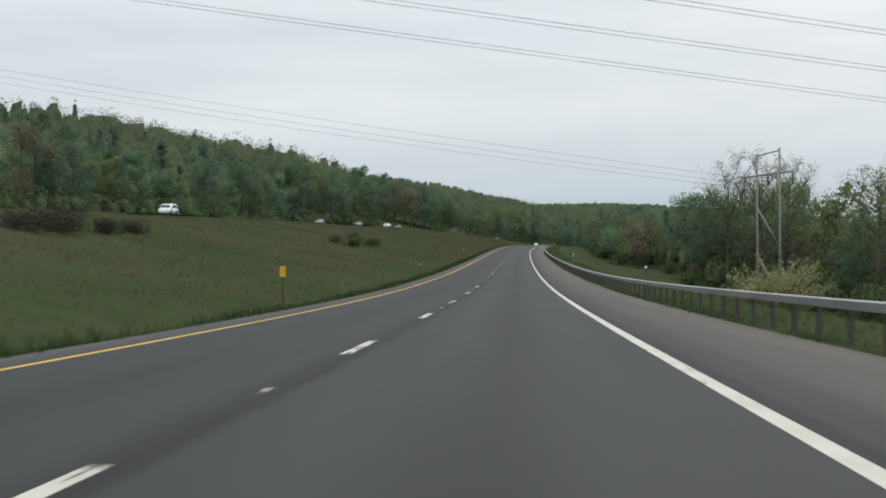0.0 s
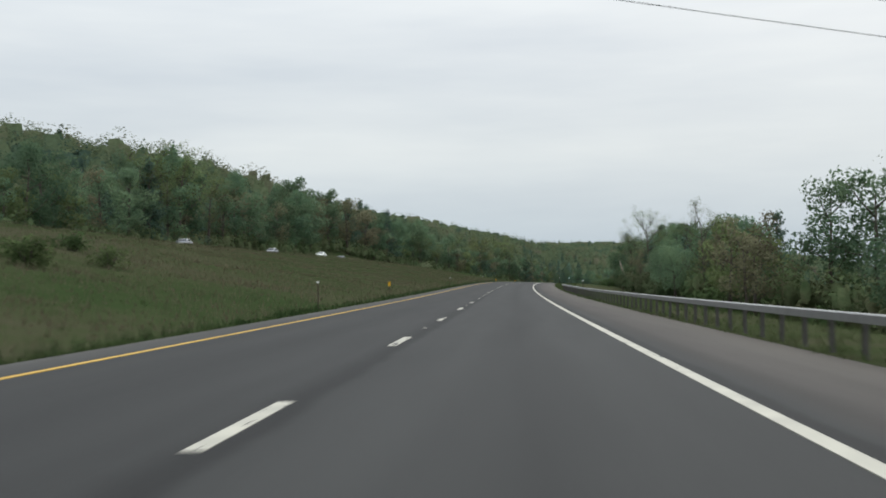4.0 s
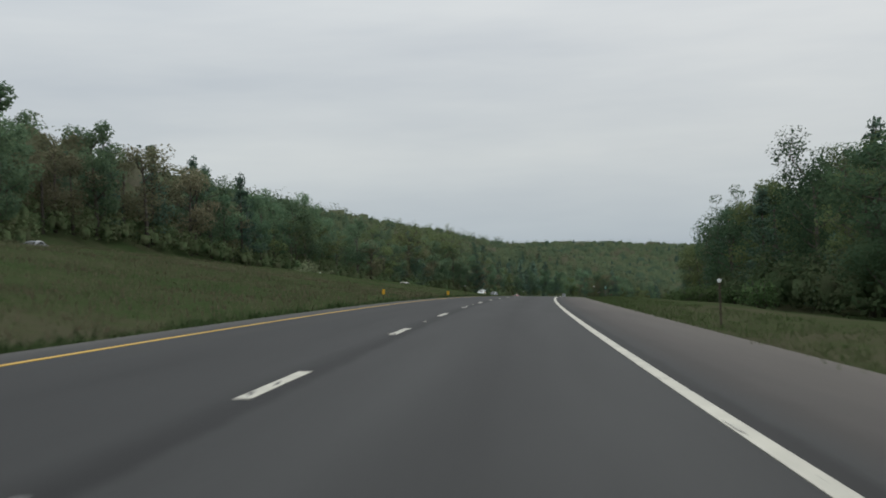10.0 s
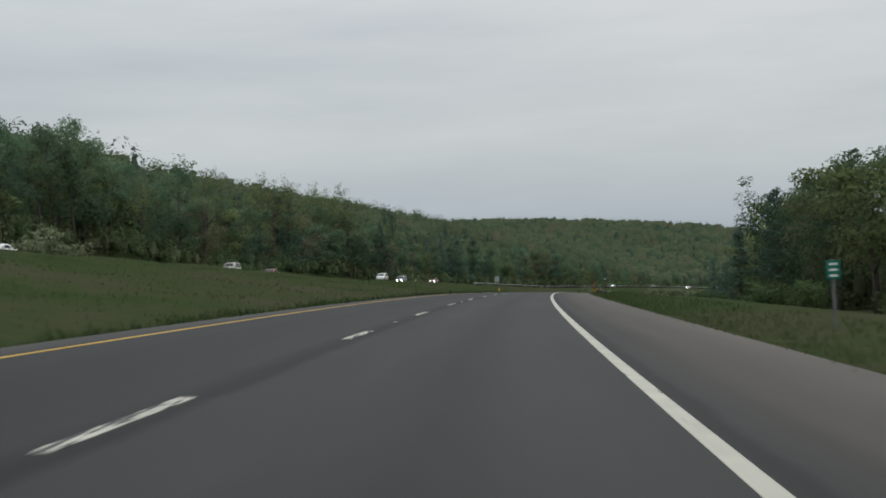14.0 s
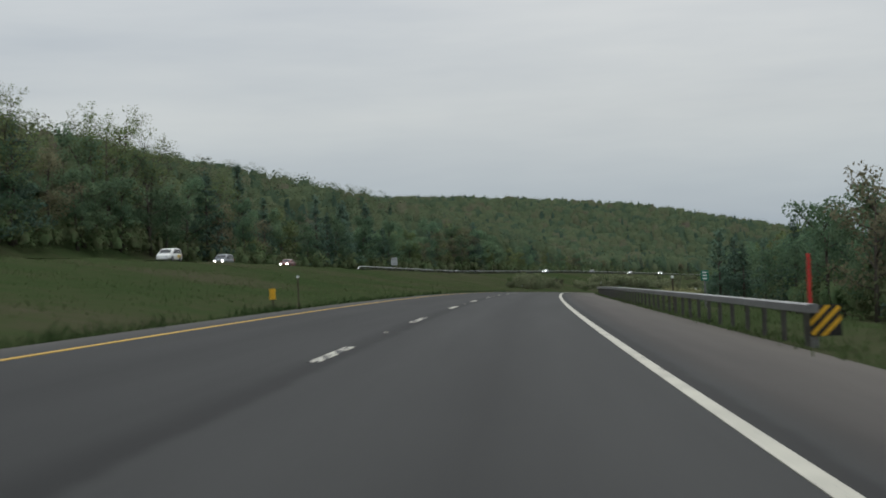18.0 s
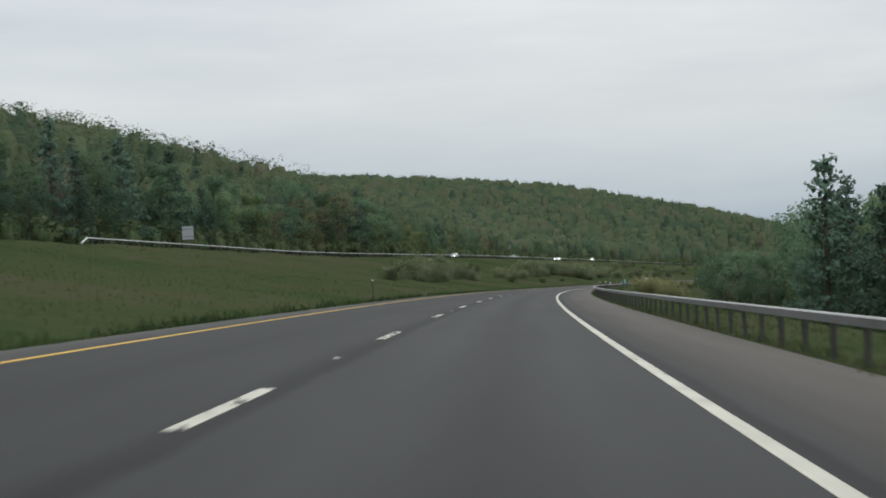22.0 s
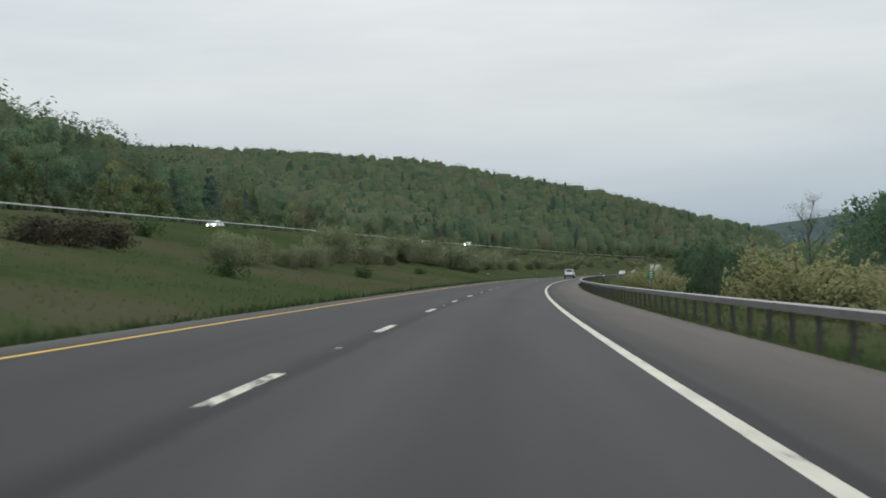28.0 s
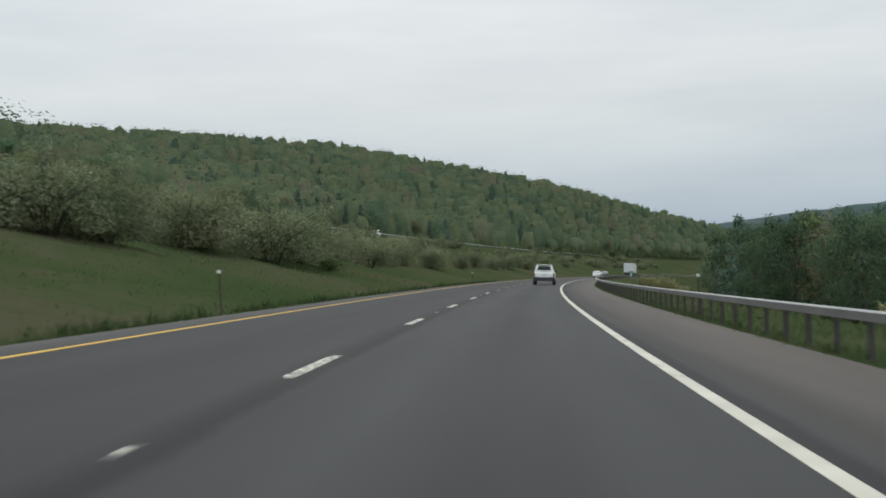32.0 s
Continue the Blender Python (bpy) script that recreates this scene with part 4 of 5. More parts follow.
# right side: valley trees, the close wood and the low ground past it
s = 150.0
while s < 300:
    kind = rnd.choices(["broad", "brown", "sparse", "young", "pine"], [42, 28, 14, 8, 8])[0]
    far = rnd.uniform(47, 56) if s < 212 else rnd.uniform(36, 46) if s < 262 else rnd.uniform(25, 34)
    plant(kind, s, far, (rnd.uniform(14, 18) if kind != "sparse" else rnd.uniform(18, 21)) * (1.0 if s < 250 else 0.62))
    if s < 270:
        plant("broad" if rnd.random() < 0.5 else "brown", s + 3, far + rnd.uniform(8, 14), rnd.uniform(15, 19))
        if rnd.random() < 0.6:
            plant("shrub", s + 2, far - rnd.uniform(4, 7), rnd.uniform(2.5, 4))
    s += rnd.uniform(5.0, 7.0)
for s, u, h in ((205, 40, 22.5), (214, 46, 22), (224, 38, 22.5), (233, 50, 22), (244, 44, 20)):
    plant("sparse", s, u, h)
for s, u, h in ((284, 30, 11), (291, 34, 12), (300, 27, 9.5), (306, 31, 11.5), (313, 25, 9), (320, 29, 11), (328, 33, 12)):
    plant("pine" if s in (291, 313) else "broad", s, u, h)
plant("sparse", 287, 24.5, 12.0, label="tall bare tree with a fan of thin branches")
plant("sparse", 338, 21.7, 13.2, label="tall bare tree with a fan of thin branches")
plant("pine", 372, 25, 10.5)
plant("sparse", 370, 22.5, 10.4, label="thinly leaved tree with pale spring leaves")
plant("sparse", 394, 21.0, 9.4, label="small bare tree with a fan of thin branches")
plant("plume", 124, 27, 6.6, label="large pale yellow flowering bush below the guard rail")
plant("plume", 131, 29, 5.2)
s = 296.0
while s < 600:
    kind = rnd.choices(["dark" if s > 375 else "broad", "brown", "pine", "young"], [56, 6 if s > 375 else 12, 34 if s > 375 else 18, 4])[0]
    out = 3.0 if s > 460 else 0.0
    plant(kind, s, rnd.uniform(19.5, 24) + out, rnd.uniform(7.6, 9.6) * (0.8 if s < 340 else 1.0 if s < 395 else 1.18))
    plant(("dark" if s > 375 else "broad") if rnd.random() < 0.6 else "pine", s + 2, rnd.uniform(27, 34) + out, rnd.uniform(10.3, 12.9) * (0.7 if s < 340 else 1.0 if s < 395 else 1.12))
    if rnd.random() < 0.55 and s > 385:
        plant("shrub", s + 1.5, rnd.uniform(15.0, 17.5) + out, rnd.uniform(1.4, 2.6))
    s += rnd.uniform(4.6, 6.6)
s = 606.0
while s < 905:
    kind = rnd.choices(["broad", "brown", "pine", "young", "sparse"], [48, 16, 26, 8, 0])[0]
    plant(kind, s, rnd.uniform(34, 40), rnd.uniform(10.5, 14.5) * (0.78 if s < 690 else 1.1))
    if rnd.random() < 0.7:
        plant("broad", s + 3, rnd.uniform(44, 54), rnd.uniform(12, 15))
    if rnd.random() < 0.3:
        plant("shrub", s + 2, rnd.uniform(20, 30), rnd.uniform(1.5, 3))
    s += rnd.uniform(6.5, 9.5)
plant("pine", 812, 26, 15.5, label="tall dark pine standing alone by the bend")
plant("pine", 818, 29, 13.5)
plant("pine", 808, 30, 12)
plant("broad", 826, 28, 12.5)
plant("pine", 798, 33, 12.5)
plant("broad", 838, 31, 11.5)
plant("broad", 788, 35, 12)
s = 905.0
while s < 1420:
    kind = rnd.choices(["broad", "young", "pine", "brown"], [58, 14, 16, 12])[0]
    plant(kind, s, rnd.uniform(38, 48) if s < 1075 else rnd.uniform(26, 40), rnd.uniform(8.0, 11.5))
    s += rnd.uniform(7.5, 11.0)
for s, u, h in ((932, 14, 5.6), (938, 17, 6.8), (945, 13, 5.6), (951, 16, 6.8), (957, 19, 6.2), (964, 15, 5.2), (1020, 14.5, 5.6), (1027, 13.5, 5.4), (1150, 13, 3.0), (1165, 15, 3.4), (1180, 13, 3.0), (1200, 14, 3.2), (1225, 13, 2.8)):
    plant("plume", s, u, h * 0.66, group="pale bushes below the guard rail")
plant("plume", 1060, 14.9, 4.1, label="broad pale yellow flowering bush behind the guard rail", group="pale bushes below the guard rail")
plant("plume", 1064, 14.2, 3.3, group="pale bushes below the guard rail")
for s, u, h in ((1104, 30, 8.6), (1113, 26, 9.0), (1122, 31, 10.0), (1133, 27, 9.8), (1142, 33, 10.8), (1150, 25, 9.6), (1161, 30, 11.2), (1172, 24, 10.4), (1183, 29, 11.6), (1196, 25, 12.6), (1210, 30, 12.4), (1226, 26, 12.0)):
    plant("dark" if h != 12.6 else "pine", s, u, h)

# median: low clumps on the rough slope, then flowering shrubs along the bank
for s, u, h in ((68, -28, 1.5), (78, -29, 1.7), (82, -28, 1.6), (87, -30, 1.8), (91, -28, 1.5), (104, -30, 1.3), (174, -21, 1.7), (179, -24, 1.6), (186, -20, 1.5), (192, -22.5, 1.7), (199, -20.5, 1.3), (206, -25, 1.5)):
    plant("bramble" if s < 135 else "shrub", s, u, h)
for s, u, h in ((972, -25, 2.3), (977, -24.5, 2.1), (968, -26, 1.9)):
    plant("bramble", s, u, h)
for s, u, h in ((984, 27, 10.5), (992, 30, 11), (1001, 32, 11.5), (1010, 35, 12), (1019, 33, 11)):
    plant("broad", s, u, h)
for s, u, h in ((862, -19, 2.3), (884, -18.5, 3.3), (889, -19.5, 3.8), (894, -18, 3.2), (930, -20, 2.6), (937, -22, 2.9), (944, -19.5, 2.4), (990, -20, 1.7), (993, -20.5, 2.4), (999, -21, 2.6), (1007, -19, 1.9), (1013, -18.5, 2.2), (1018, -20, 2.0), (1028, -20, 1.9), (1041, -22, 4.2), (1047, -23, 4.2), (1053, -20, 2.6), (1070, -20, 2.3), (1075, -21.5, 2.6), (1093, -23.3, 4.3), (1098, -22, 3.6), (1112, -21.5, 3.8), (1117, -22, 4.1), (1124, -18.5, 4.5), (1131, -18, 3.6), (1140, -19, 3.4), (1147, -19, 3.6), (1157, -16.5, 3.4), (1168, -20, 3.0), (1180, -18, 3.0), (1192, -20, 3.2), (1206, -17, 2.8), (1221, -19, 3.0), (1240, -17, 2.8), (1262, -18, 3.0), (1285, -17, 2.8), (1310, -18, 3.0), (1340, -17, 3.0)):
    plant("olive", s, u, h * (1.15 if s < 1035 else 1.2), group="flowering shrubs on the bank")
for s, u, h in ((905, -26, 2.0), (970, -15, 1.4), (1001, -30, 2.2), (1010, -13, 1.2), (1064, -15, 1.3), (1096, -28, 2.4), (1128, -15, 1.6)):
    plant("shrub", s, u, h)
s = 884.0
while s < 962:
    plant("broad" if rnd.random() < 0.8 else "brown", s, rnd.uniform(25, 31), rnd.uniform(8.4, 9.8))
    s += rnd.uniform(4.5, 6.5)
plant("sparse", 1078, 38, 14.5, label="bare rounded tree against the sky")
for k in range(52):
    plant("olive", 1195 + k * 10.5 + rnd.uniform(-4, 4), rnd.uniform(-38, -20), rnd.uniform(1.8, 3.2), group="flowering shrubs on the bank")
plant("olive", 598, -61, 5.5, label="pale flowering bush in front of the wood")
plant("olive", 604, -62, 4.2)

# dead stump with a broken limb in front of the close wood
stump = thing("dead_tree", "pale broken dead trunk standing before the wood", "dead tree", Matrix.Translation(spot(362, 18.3)))
P, F = joined([tube([(0, 0, -0.4), (0.02, 0, 1.6), (-0.08, 0, 3.6), (-0.55, 0.1, 5.2)], [0.36, 0.27, 0.19, 0.05], 9), tube([(-0.02, 0, 2.4), (0.35, 0.1, 3.0)], [0.09, 0.03], 6)])
part("trunk", mesh_of("trunk", P, F, M["pale_bark"], flat=False), stump)

for s, u, h in ((624, -72, 18), (630, -74, 19), (636, -73, 17), (643, -75, 15.5), (650, -74, 14.5)):
    plant("broad", s, u, h, True, label="tall slender tree standing above the wood's edge")
for s, u, h in ((357, -69, 19), (365, -72, 20), (372, -68, 21), (380, -70, 21), (718, -69, 19), (725, -71, 20.5), (733, -70, 19), (764, -72, 20), (771, -73, 22), (778, -74, 22), (785, -72, 19)):
    plant("sparse", s, u, h, True)
for s, u, h in ((579, -80, 17), (584, -82, 19), (588, -81, 18), (797, -66, 17), (836, -74, 20), (1090, -130, 14)):
    plant("pine", s, u, h, True, label="dark pine rising above the wood")

# ---- guard rails ----
def guard_rail(s0, s1, u, label, posts=300, lift=None, base=None, steel="galv", leg="post", top=0.68, ends=False):
    """A box-beam rail: beam, single posts 1.83 m apart."""
    rail = thing("guard_rail", label, "guard rail", Matrix.Identity(4))
    uf = (lambda q: base(q) + u) if base else (lambda q: np.full_like(np.asarray(q, float), u))
    lv = lift or (lambda q, w: fall(q, w))
    ss = np.arange(s0, s1, 3.66)
    uu = uf(ss)
    z = lv(ss, uu)
    down = np.full_like(ss, top)
    P, F = band(ss, [uu - 0.085, uu - 0.085, uu - 0.06, uu + 0.06, uu + 0.085, uu + 0.085], [z + down - 0.132, z + down - 0.015, z + down, z + down, z + down - 0.015, z + down - 0.132])
    part("beam", mesh_of("beam", P, F, M[steel]), rail, "long weathered grey box beam")
    for q, way in ((ss[0], -1), (ss[-1], 1)) if ends else ():      # turned-down ends
        es = np.array([q, q + 1.1 * way, q + 1.7 * way])[::way]
        eu = uf(es)
        lid = lv(es, eu) + np.array([0.678, 0.30, 0.06])[::way]
        P, F = band(es, [eu - 0.084, eu - 0.084, eu + 0.084, eu + 0.084], [lid - 0.13, lid, lid, lid - 0.13])
        part("end_piece", mesh_of("end_piece", P, F, M[steel]), rail)
    v = [(-0.035, -0.05), (0.035, -0.05), (0.035, -0.02), (0.012, -0.02), (0.012, 0.02), (0.035, 0.02), (0.035, 0.05), (-0.035, 0.05), (-0.035, 0.02), (-0.012, 0.02), (-0.012, -0.02), (-0.035, -0.02)]
    k = len(v)
    Pp = [(x, y, -0.5) for x, y in v] + [(x, y, 0.55) for x, y in v]
    Fp = [(i, (i + 1) % k, k + (i + 1) % k, k + i) for i in range(k)] + [tuple(range(k, 2 * k))]
    me = mesh_of("rail_post", Pp, Fp, M[leg])
    ps = np.arange(s0 + 1.0, s1, 1.83)
    rest = []
    for j, q in enumerate(ps):
        w = float(uf(q)) + 0.12
        x = Vector(lay(q, w, float(lv(q, w))))
        h = float(line_at(q)[3])
        m = Matrix.Translation(x) @ pose(0, 0, 0, rnd.uniform(-1.5, 1.5), rnd.uniform(-1.5, 1.5), -math.degrees(h))
        if j < posts:
            part("rail_post", me, rail, m=m)
        else:
            rest.append(([m @ Vector(p) for p in Pp], Fp))
    if rest:
        P, F = joined(rest)
        tagged(part("far_rail_posts", mesh_of("far_rail_posts", P, F, M[leg]), rail), kind="stuff")
    return rail


guard_rail(-100, 265, 6.62, "weathered grey box-beam guard rail along the shoulder", top=0.65)
guard_rail(594, 1560, 6.62, "weathered grey box-beam guard rail round the long bend")
guard_rail(832, 1700, 6.2, "pale grey box-beam guard rail on the upper carriageway's edge", steel="galv_pale", leg="galv", ends=True, base=lambda q: smooth(FAR_U, q), lift=lambda q, w: smooth(FAR_H, q))


def put(s, u, v=0.0, turn=0.0, on=None):
    """A pose on the ground, its y axis along the road."""
    h = math.degrees(float(line_at(s)[3]))
    p = spot(s, u) if on is None else Vector(lay(s, u, on))
    return Matrix.Translation(p + Vector((0, 0, v))) @ pose(0, 0, 0, 0, 0, turn - h)


def box(bm, size, at, bevel=0.0, turn=None):
    """A box added to bm, its edges rounded by bevel."""
    m = Matrix.Translation(at) @ (turn or Matrix.Identity(4)) @ Matrix.Diagonal((*size, 1))
    r = bmesh.ops.create_cube(bm, size=1.0, matrix=m)
    if bevel:
        es = list({e for v in r["verts"] for e in v.link_edges})
        bmesh.ops.bevel(bm, geom=es, offset=bevel, segments=2, affect="EDGES", profile=0.5)


def made(name, bm, mat, smooth_shade=False):
    me = bpy.data.meshes.new(name)
    bm.to_mesh(me)
    bm.free()
    me.materials.append(mat)
    if smooth_shade:
        me.polygons.foreach_set("use_smooth", [True] * len(me.polygons))
    return me


def boxes(name, mat, *items):
    bm = bmesh.new()
    for it in items:
        box(bm, *it)
    return made(name, bm, mat)


# ---- signs and markers ----
M["yellow_plate"] = material("yellow_reflective_plate", [(0.62, 0.33, 0.02), (0.74, 0.42, 0.03)], 0.5, (2, 20))
M["green_plate"] = material("green_sign_sheeting", [(0.006, 0.12, 0.075), (0.010, 0.16, 0.10)], 0.5, (2, 20))
M["white_plate"] = material("white_sign_sheeting", [(0.62, 0.64, 0.62), (0.74, 0.75, 0.73)], 0.5, (2, 20))
M["black_plate"] = material("black_sheeting", [(0.012, 0.012, 0.012), (0.022, 0.02, 0.02)], 0.55, (2, 20))
M["red_rod"] = material("red_marker_rod", [(0.48, 0.03, 0.03), (0.60, 0.05, 0.04)], 0.5, (2, 20))
M["sign_back"] = material("bare_aluminium_sign_back", [(0.34, 0.36, 0.36), (0.46, 0.48, 0.47)], 0.6, (1, 12), metal=0.3)
M["post_dark"] = material("rusty_brown_marker_post", [(0.045, 0.035, 0.026), (0.085, 0.065, 0.045)], 0.85, (2, 14), 0.2)

def drain_marker(m, rise):
    """A yellow plate on a thin post, its middle at rise."""
    ob = thing("drain_marker", "yellow reflective drain marker plate on a thin post", "marker", m, "yellow median markers")
    part("post", boxes("post", M["post_dark"], ((0.05, 0.03, rise + 0.29), (0, 0, rise / 2 + 0.04), 0.004)), ob)
    part("plate", boxes("plate", M["yellow_plate"], ((0.20, 0.012, 0.36), (0, -0.024, rise), 0.004)), ob, "yellow reflective plate")
    return ob


drain_marker(put(43.0, -5.95), 1.38)
yellow = drain_marker(put(237.5, -8.8), 0.70)
for s, u in ((413, -8.7), (441.2, -6.7), (616, -6.1)):
    copy_thing(yellow, put(s, u, 0, rnd.uniform(-8, 8)) @ pose(0, 0, 0, 0, rnd.uniform(-4, 4), 0))

first = None
for u, stations in ((-5.25, (94, 176, 265, 443.5, 530, 616, 763, 910, 1058.5, 1150)), (6.98, (49, 137, 225, 353, 444, 530, 616, 705, 790, 880, 970, 1064, 1150))):
    for s in stations:
        if first is None:
            first = thing("delineator_post", "slim dark roadside marker post with a small reflector", "marker post", put(s, u), "roadside marker posts")
            part("post", boxes("post", M["post_dark"], ((0.045, 0.028, 1.5), (0, 0, 0.45), 0.004)), first)
            bm = bmesh.new()
            bmesh.ops.create_cone(bm, cap_ends=True, segments=14, radius1=0.05, radius2=0.045, depth=0.014, matrix=Matrix.Translation((0, -0.022, 1.14)) @ pose(0, 0, 0, 90))
            part("reflector", made("reflector", bm, M["white_plate"]), first, "small round white reflector")
        else:
            copy_thing(first, put(s, u) @ pose(0, 0, 0, rnd.uniform(-2, 2), rnd.uniform(-2, 2), 0))

mile = thing("distance_marker", "small green distance marker sign on a steel post", "sign", put(152, 8.5, on=float(fall(152, 6.5))), "green distance markers")
part("post", boxes("post", M["galv"], ((0.06, 0.035, 2.9), (0, 0, -0.15), 0.004)), mile)
plate = part("plate", boxes("plate", M["green_plate"], ((0.27, 0.012, 0.36), (0, -0.03, 1.10), 0.004)), mile, "green reflective plate")
for z in (1.21, 1.10, 0.99):
    part("bar", boxes("bar", M["white_plate"], ((0.15, 0.006, 0.045), (0, -0.038, z))), plate)
for s in (313, 472, 620, 796, 957, 1118):
    copy_thing(mile, put(s, 8.5, on=float(fall(s, 6.5))))

hz = thing("hazard_marker", "orange and black striped board with a red rod", "sign", put(594.5, 6.75))
part("support", boxes("support", M["galv"], ((0.10, 0.10, 1.0), (0, 0.05, 0.1), 0.008)), hz)
board = part("board", boxes("board", M["black_plate"], ((0.48, 0.012, 0.48), (0.16, -0.02, 0.42), 0.01)), hz, "black board")
bm = bmesh.new()
for off in (-0.19, 0.0, 0.19):
    half = 0.235
    # stripes rising to the right, clipped by the board's edges
    pts = []
    for a, c in ((off - 0.045, 1), (off + 0.045, -1)):
        lo, hi = max(-half, -half - a), min(half, half - a)
        pts.append([(lo, lo + a), (hi, hi + a)])
    (p0, p1), (q0, q1) = pts
    vs = [bm.verts.new((0.16 + x, -0.0275, 0.42 + z)) for x, z in (p0, p1, q1, q0)]
    bm.faces.new(vs)
part("stripe", made("stripe", bm, M["yellow_plate"]), board, "orange stripes")
part("rod", boxes("rod", M["red_rod"], ((0.05, 0.02, 0.80), (-0.06, 0.0, 1.06), 0.004)), hz, "red rod")

sb = thing("road_sign", "bare back of a large road sign beside the upper rail", "sign", put(868, -47.8, on=float(smooth(FAR_H, 868)), turn=8))
part("panel", boxes("panel", M["sign_back"], ((1.5, 0.02, 1.8), (0, 0, 2.2), 0.008)), sb)
for x in (-0.45, 0.45):
    part("post", boxes("post", M["galv"], ((0.08, 0.06, 3.6), (x, 0.05, 1.3), 0.006)), sb)
for z in (1.7, 2.7):
    part("brace", boxes("brace", M["galv"], ((1.4, 0.04, 0.06), (0, -0.03, z), 0.004)), sb)

tall = thing("marker_post", "tall slim roadside post with a white reflector and dark cap", "marker post", put(826, 8.2, on=float(fall(826, 6.5))))
part("post", boxes("post", M["galv"], ((0.07, 0.05, 3.1), (0, 0, 0.5), 0.006)), tall)
part("reflector", boxes("reflector", M["white_plate"], ((0.11, 0.02, 0.11), (0, -0.036, 0.98), 0.004)), tall, "small white reflector")
part("cap", boxes("cap", M["post_dark"], ((0.13, 0.10, 0.22), (0, 0, 2.05), 0.02)), tall, "dark cap")

# ---- power line ----
hf = thing("power_pole", "tall grey wooden H-frame power pole in the valley", "power pole", Matrix.Translation((38.8, 188, -6.8)))


def round_bar(name, a, c, r0, r1, mat, sides=10):
    P, F = tube([a, Vector(a).lerp(Vector(c), 0.5), c], [r0, (r0 + r1) / 2, r1], sides)
    return mesh_of(name, P, F, mat, flat=False)


for x, y, top in ((-1.25, 2.0, 23.4), (1.25, -2.0, 24.1)):
    part("pole", round_bar("pole", (x, y, -1.5), (x, y, top), 0.24, 0.15, M["wood"]), hf)
ax = Vector((1.25, -2.0, 0)).normalized()
part("crossarm", round_bar("crossarm", ax * -5.2 + Vector((0, 0, 20.2)), ax * 5.2 + Vector((0, 0, 20.5)), 0.14, 0.14, M["wood"], 6), hf)
part("top_beam", round_bar("top_beam", ax * -2.36 + Vector((0, 0, 23.2)), ax * 2.36 + Vector((0, 0, 23.7)), 0.10, 0.10, M["wood"], 6), hf)
for a, c in (((-1.25, 2.0, 15.6), (1.25, -2.0, 9.6)), ((-1.25, 2.0, 8.4), (1.25, -2.0, 2.6))):
    part("diagonal_brace", round_bar("diagonal_brace", a, c, 0.09, 0.09, M["wood"], 6), hf)
for a, c in ((-2.36, -5.0), (-2.36, 0), (2.36, 0), (2.36, 5.0)):
    part("arm_stay", round_bar("arm_stay", ax * a + Vector((0, 0, 23.0)), ax * c + Vector((0, 0, 20.4)), 0.05, 0.05, M["wood"], 5), hf)
for a in (-5.0, 0.0, 5.0):
    part("insulator", round_bar("insulator", ax * a + Vector((0, 0, 20.3)), ax * a + Vector((0, 0, 18.6)), 0.10, 0.10, M["post"], 8), hf)


def wire(xs, line, r, label, group, hold=None):
    """A cable over the x places xs: y = a + bx, z = c + dx + exx; hold: the point from which its first end hangs."""
    a, b, c, d, e = line
    y, z = a + b * xs, c + d * xs + e * xs * xs
    if hold is not None:
        f = np.clip((xs - xs[-1]) / (xs[0] - xs[-1]), 0, 1)
        y, z = y + (hold.y - y[0]) * f, z + (hold.z - z[0]) * f
    P, F = tube(list(zip(xs, y, z)), [r] * len(xs), 4)
    return tagged(new("power_cable", mesh_of("power_cable", P, F, M["cable"])), label, "cable", group)


for a, line in ((5.0, (176.9, 0.125, 16.99, -0.1416, 0.00015)), (0.0, (181.6, 0.150, 16.49, -0.1352, 0.00022)), (-5.0, (187.4, 0.1415, 16.16, -0.1336, 0.00023))):
    held = Vector((38.8, 188, -6.8)) + ax * a + Vector((0, 0, 18.6))
    wire(np.linspace(held.x, -170, 27), line, 0.022, "thin dark overhead power cable crossing the road", "overhead power cables", held)
for line in ((78.97, 0.13, 14.27, -0.1300, 0.0001), (71.05, 0.13, 14.74, -0.1304, 0.0001), (63.12, 0.13, 15.31, -0.1400, 0.0001)):
    for o in (0.0, 0.24):
        wire(np.linspace(70, -90, 25), (line[0], line[1], line[2] + o, *line[3:]), 0.016, "thin twin overhead power cable high over the road", "overhead twin cables")

# ---- vehicles ----
M["tyre"] = material("black_tyre_rubber", [(0.012, 0.012, 0.012), (0.024, 0.024, 0.024)], 0.85, (3, 20), 0.2)
M["rim"] = material("alloy_rim", [(0.35, 0.35, 0.36), (0.50, 0.50, 0.51)], 0.35, (3, 20), metal=0.8)
M["glass"] = material("dark_tinted_glass", [(0.010, 0.013, 0.015), (0.018, 0.022, 0.024)], 0.16, (1, 5), spec=0.22)
M["tail"] = material("red_tail_light_lens", [(0.20, 0.012, 0.010), (0.30, 0.02, 0.016)], 0.25, (3, 20), spec=0.5)
M["lens"] = material("clear_lamp_lens", [(0.55, 0.56, 0.56), (0.70, 0.70, 0.70)], 0.2, (3, 20), spec=0.5)
M["head_on"] = glowing("lit_headlamp", (1.0, 0.97, 0.90), 40.0)
M["trim"] = material("dark_grey_bumper_plastic", [(0.035, 0.036, 0.038), (0.06, 0.06, 0.062)], 0.7, (2, 18), 0.1)
M["trailer"] = material("white_trailer_panel", [(0.60, 0.62, 0.62), (0.74, 0.75, 0.74)], 0.5, (0.4, 5.0))


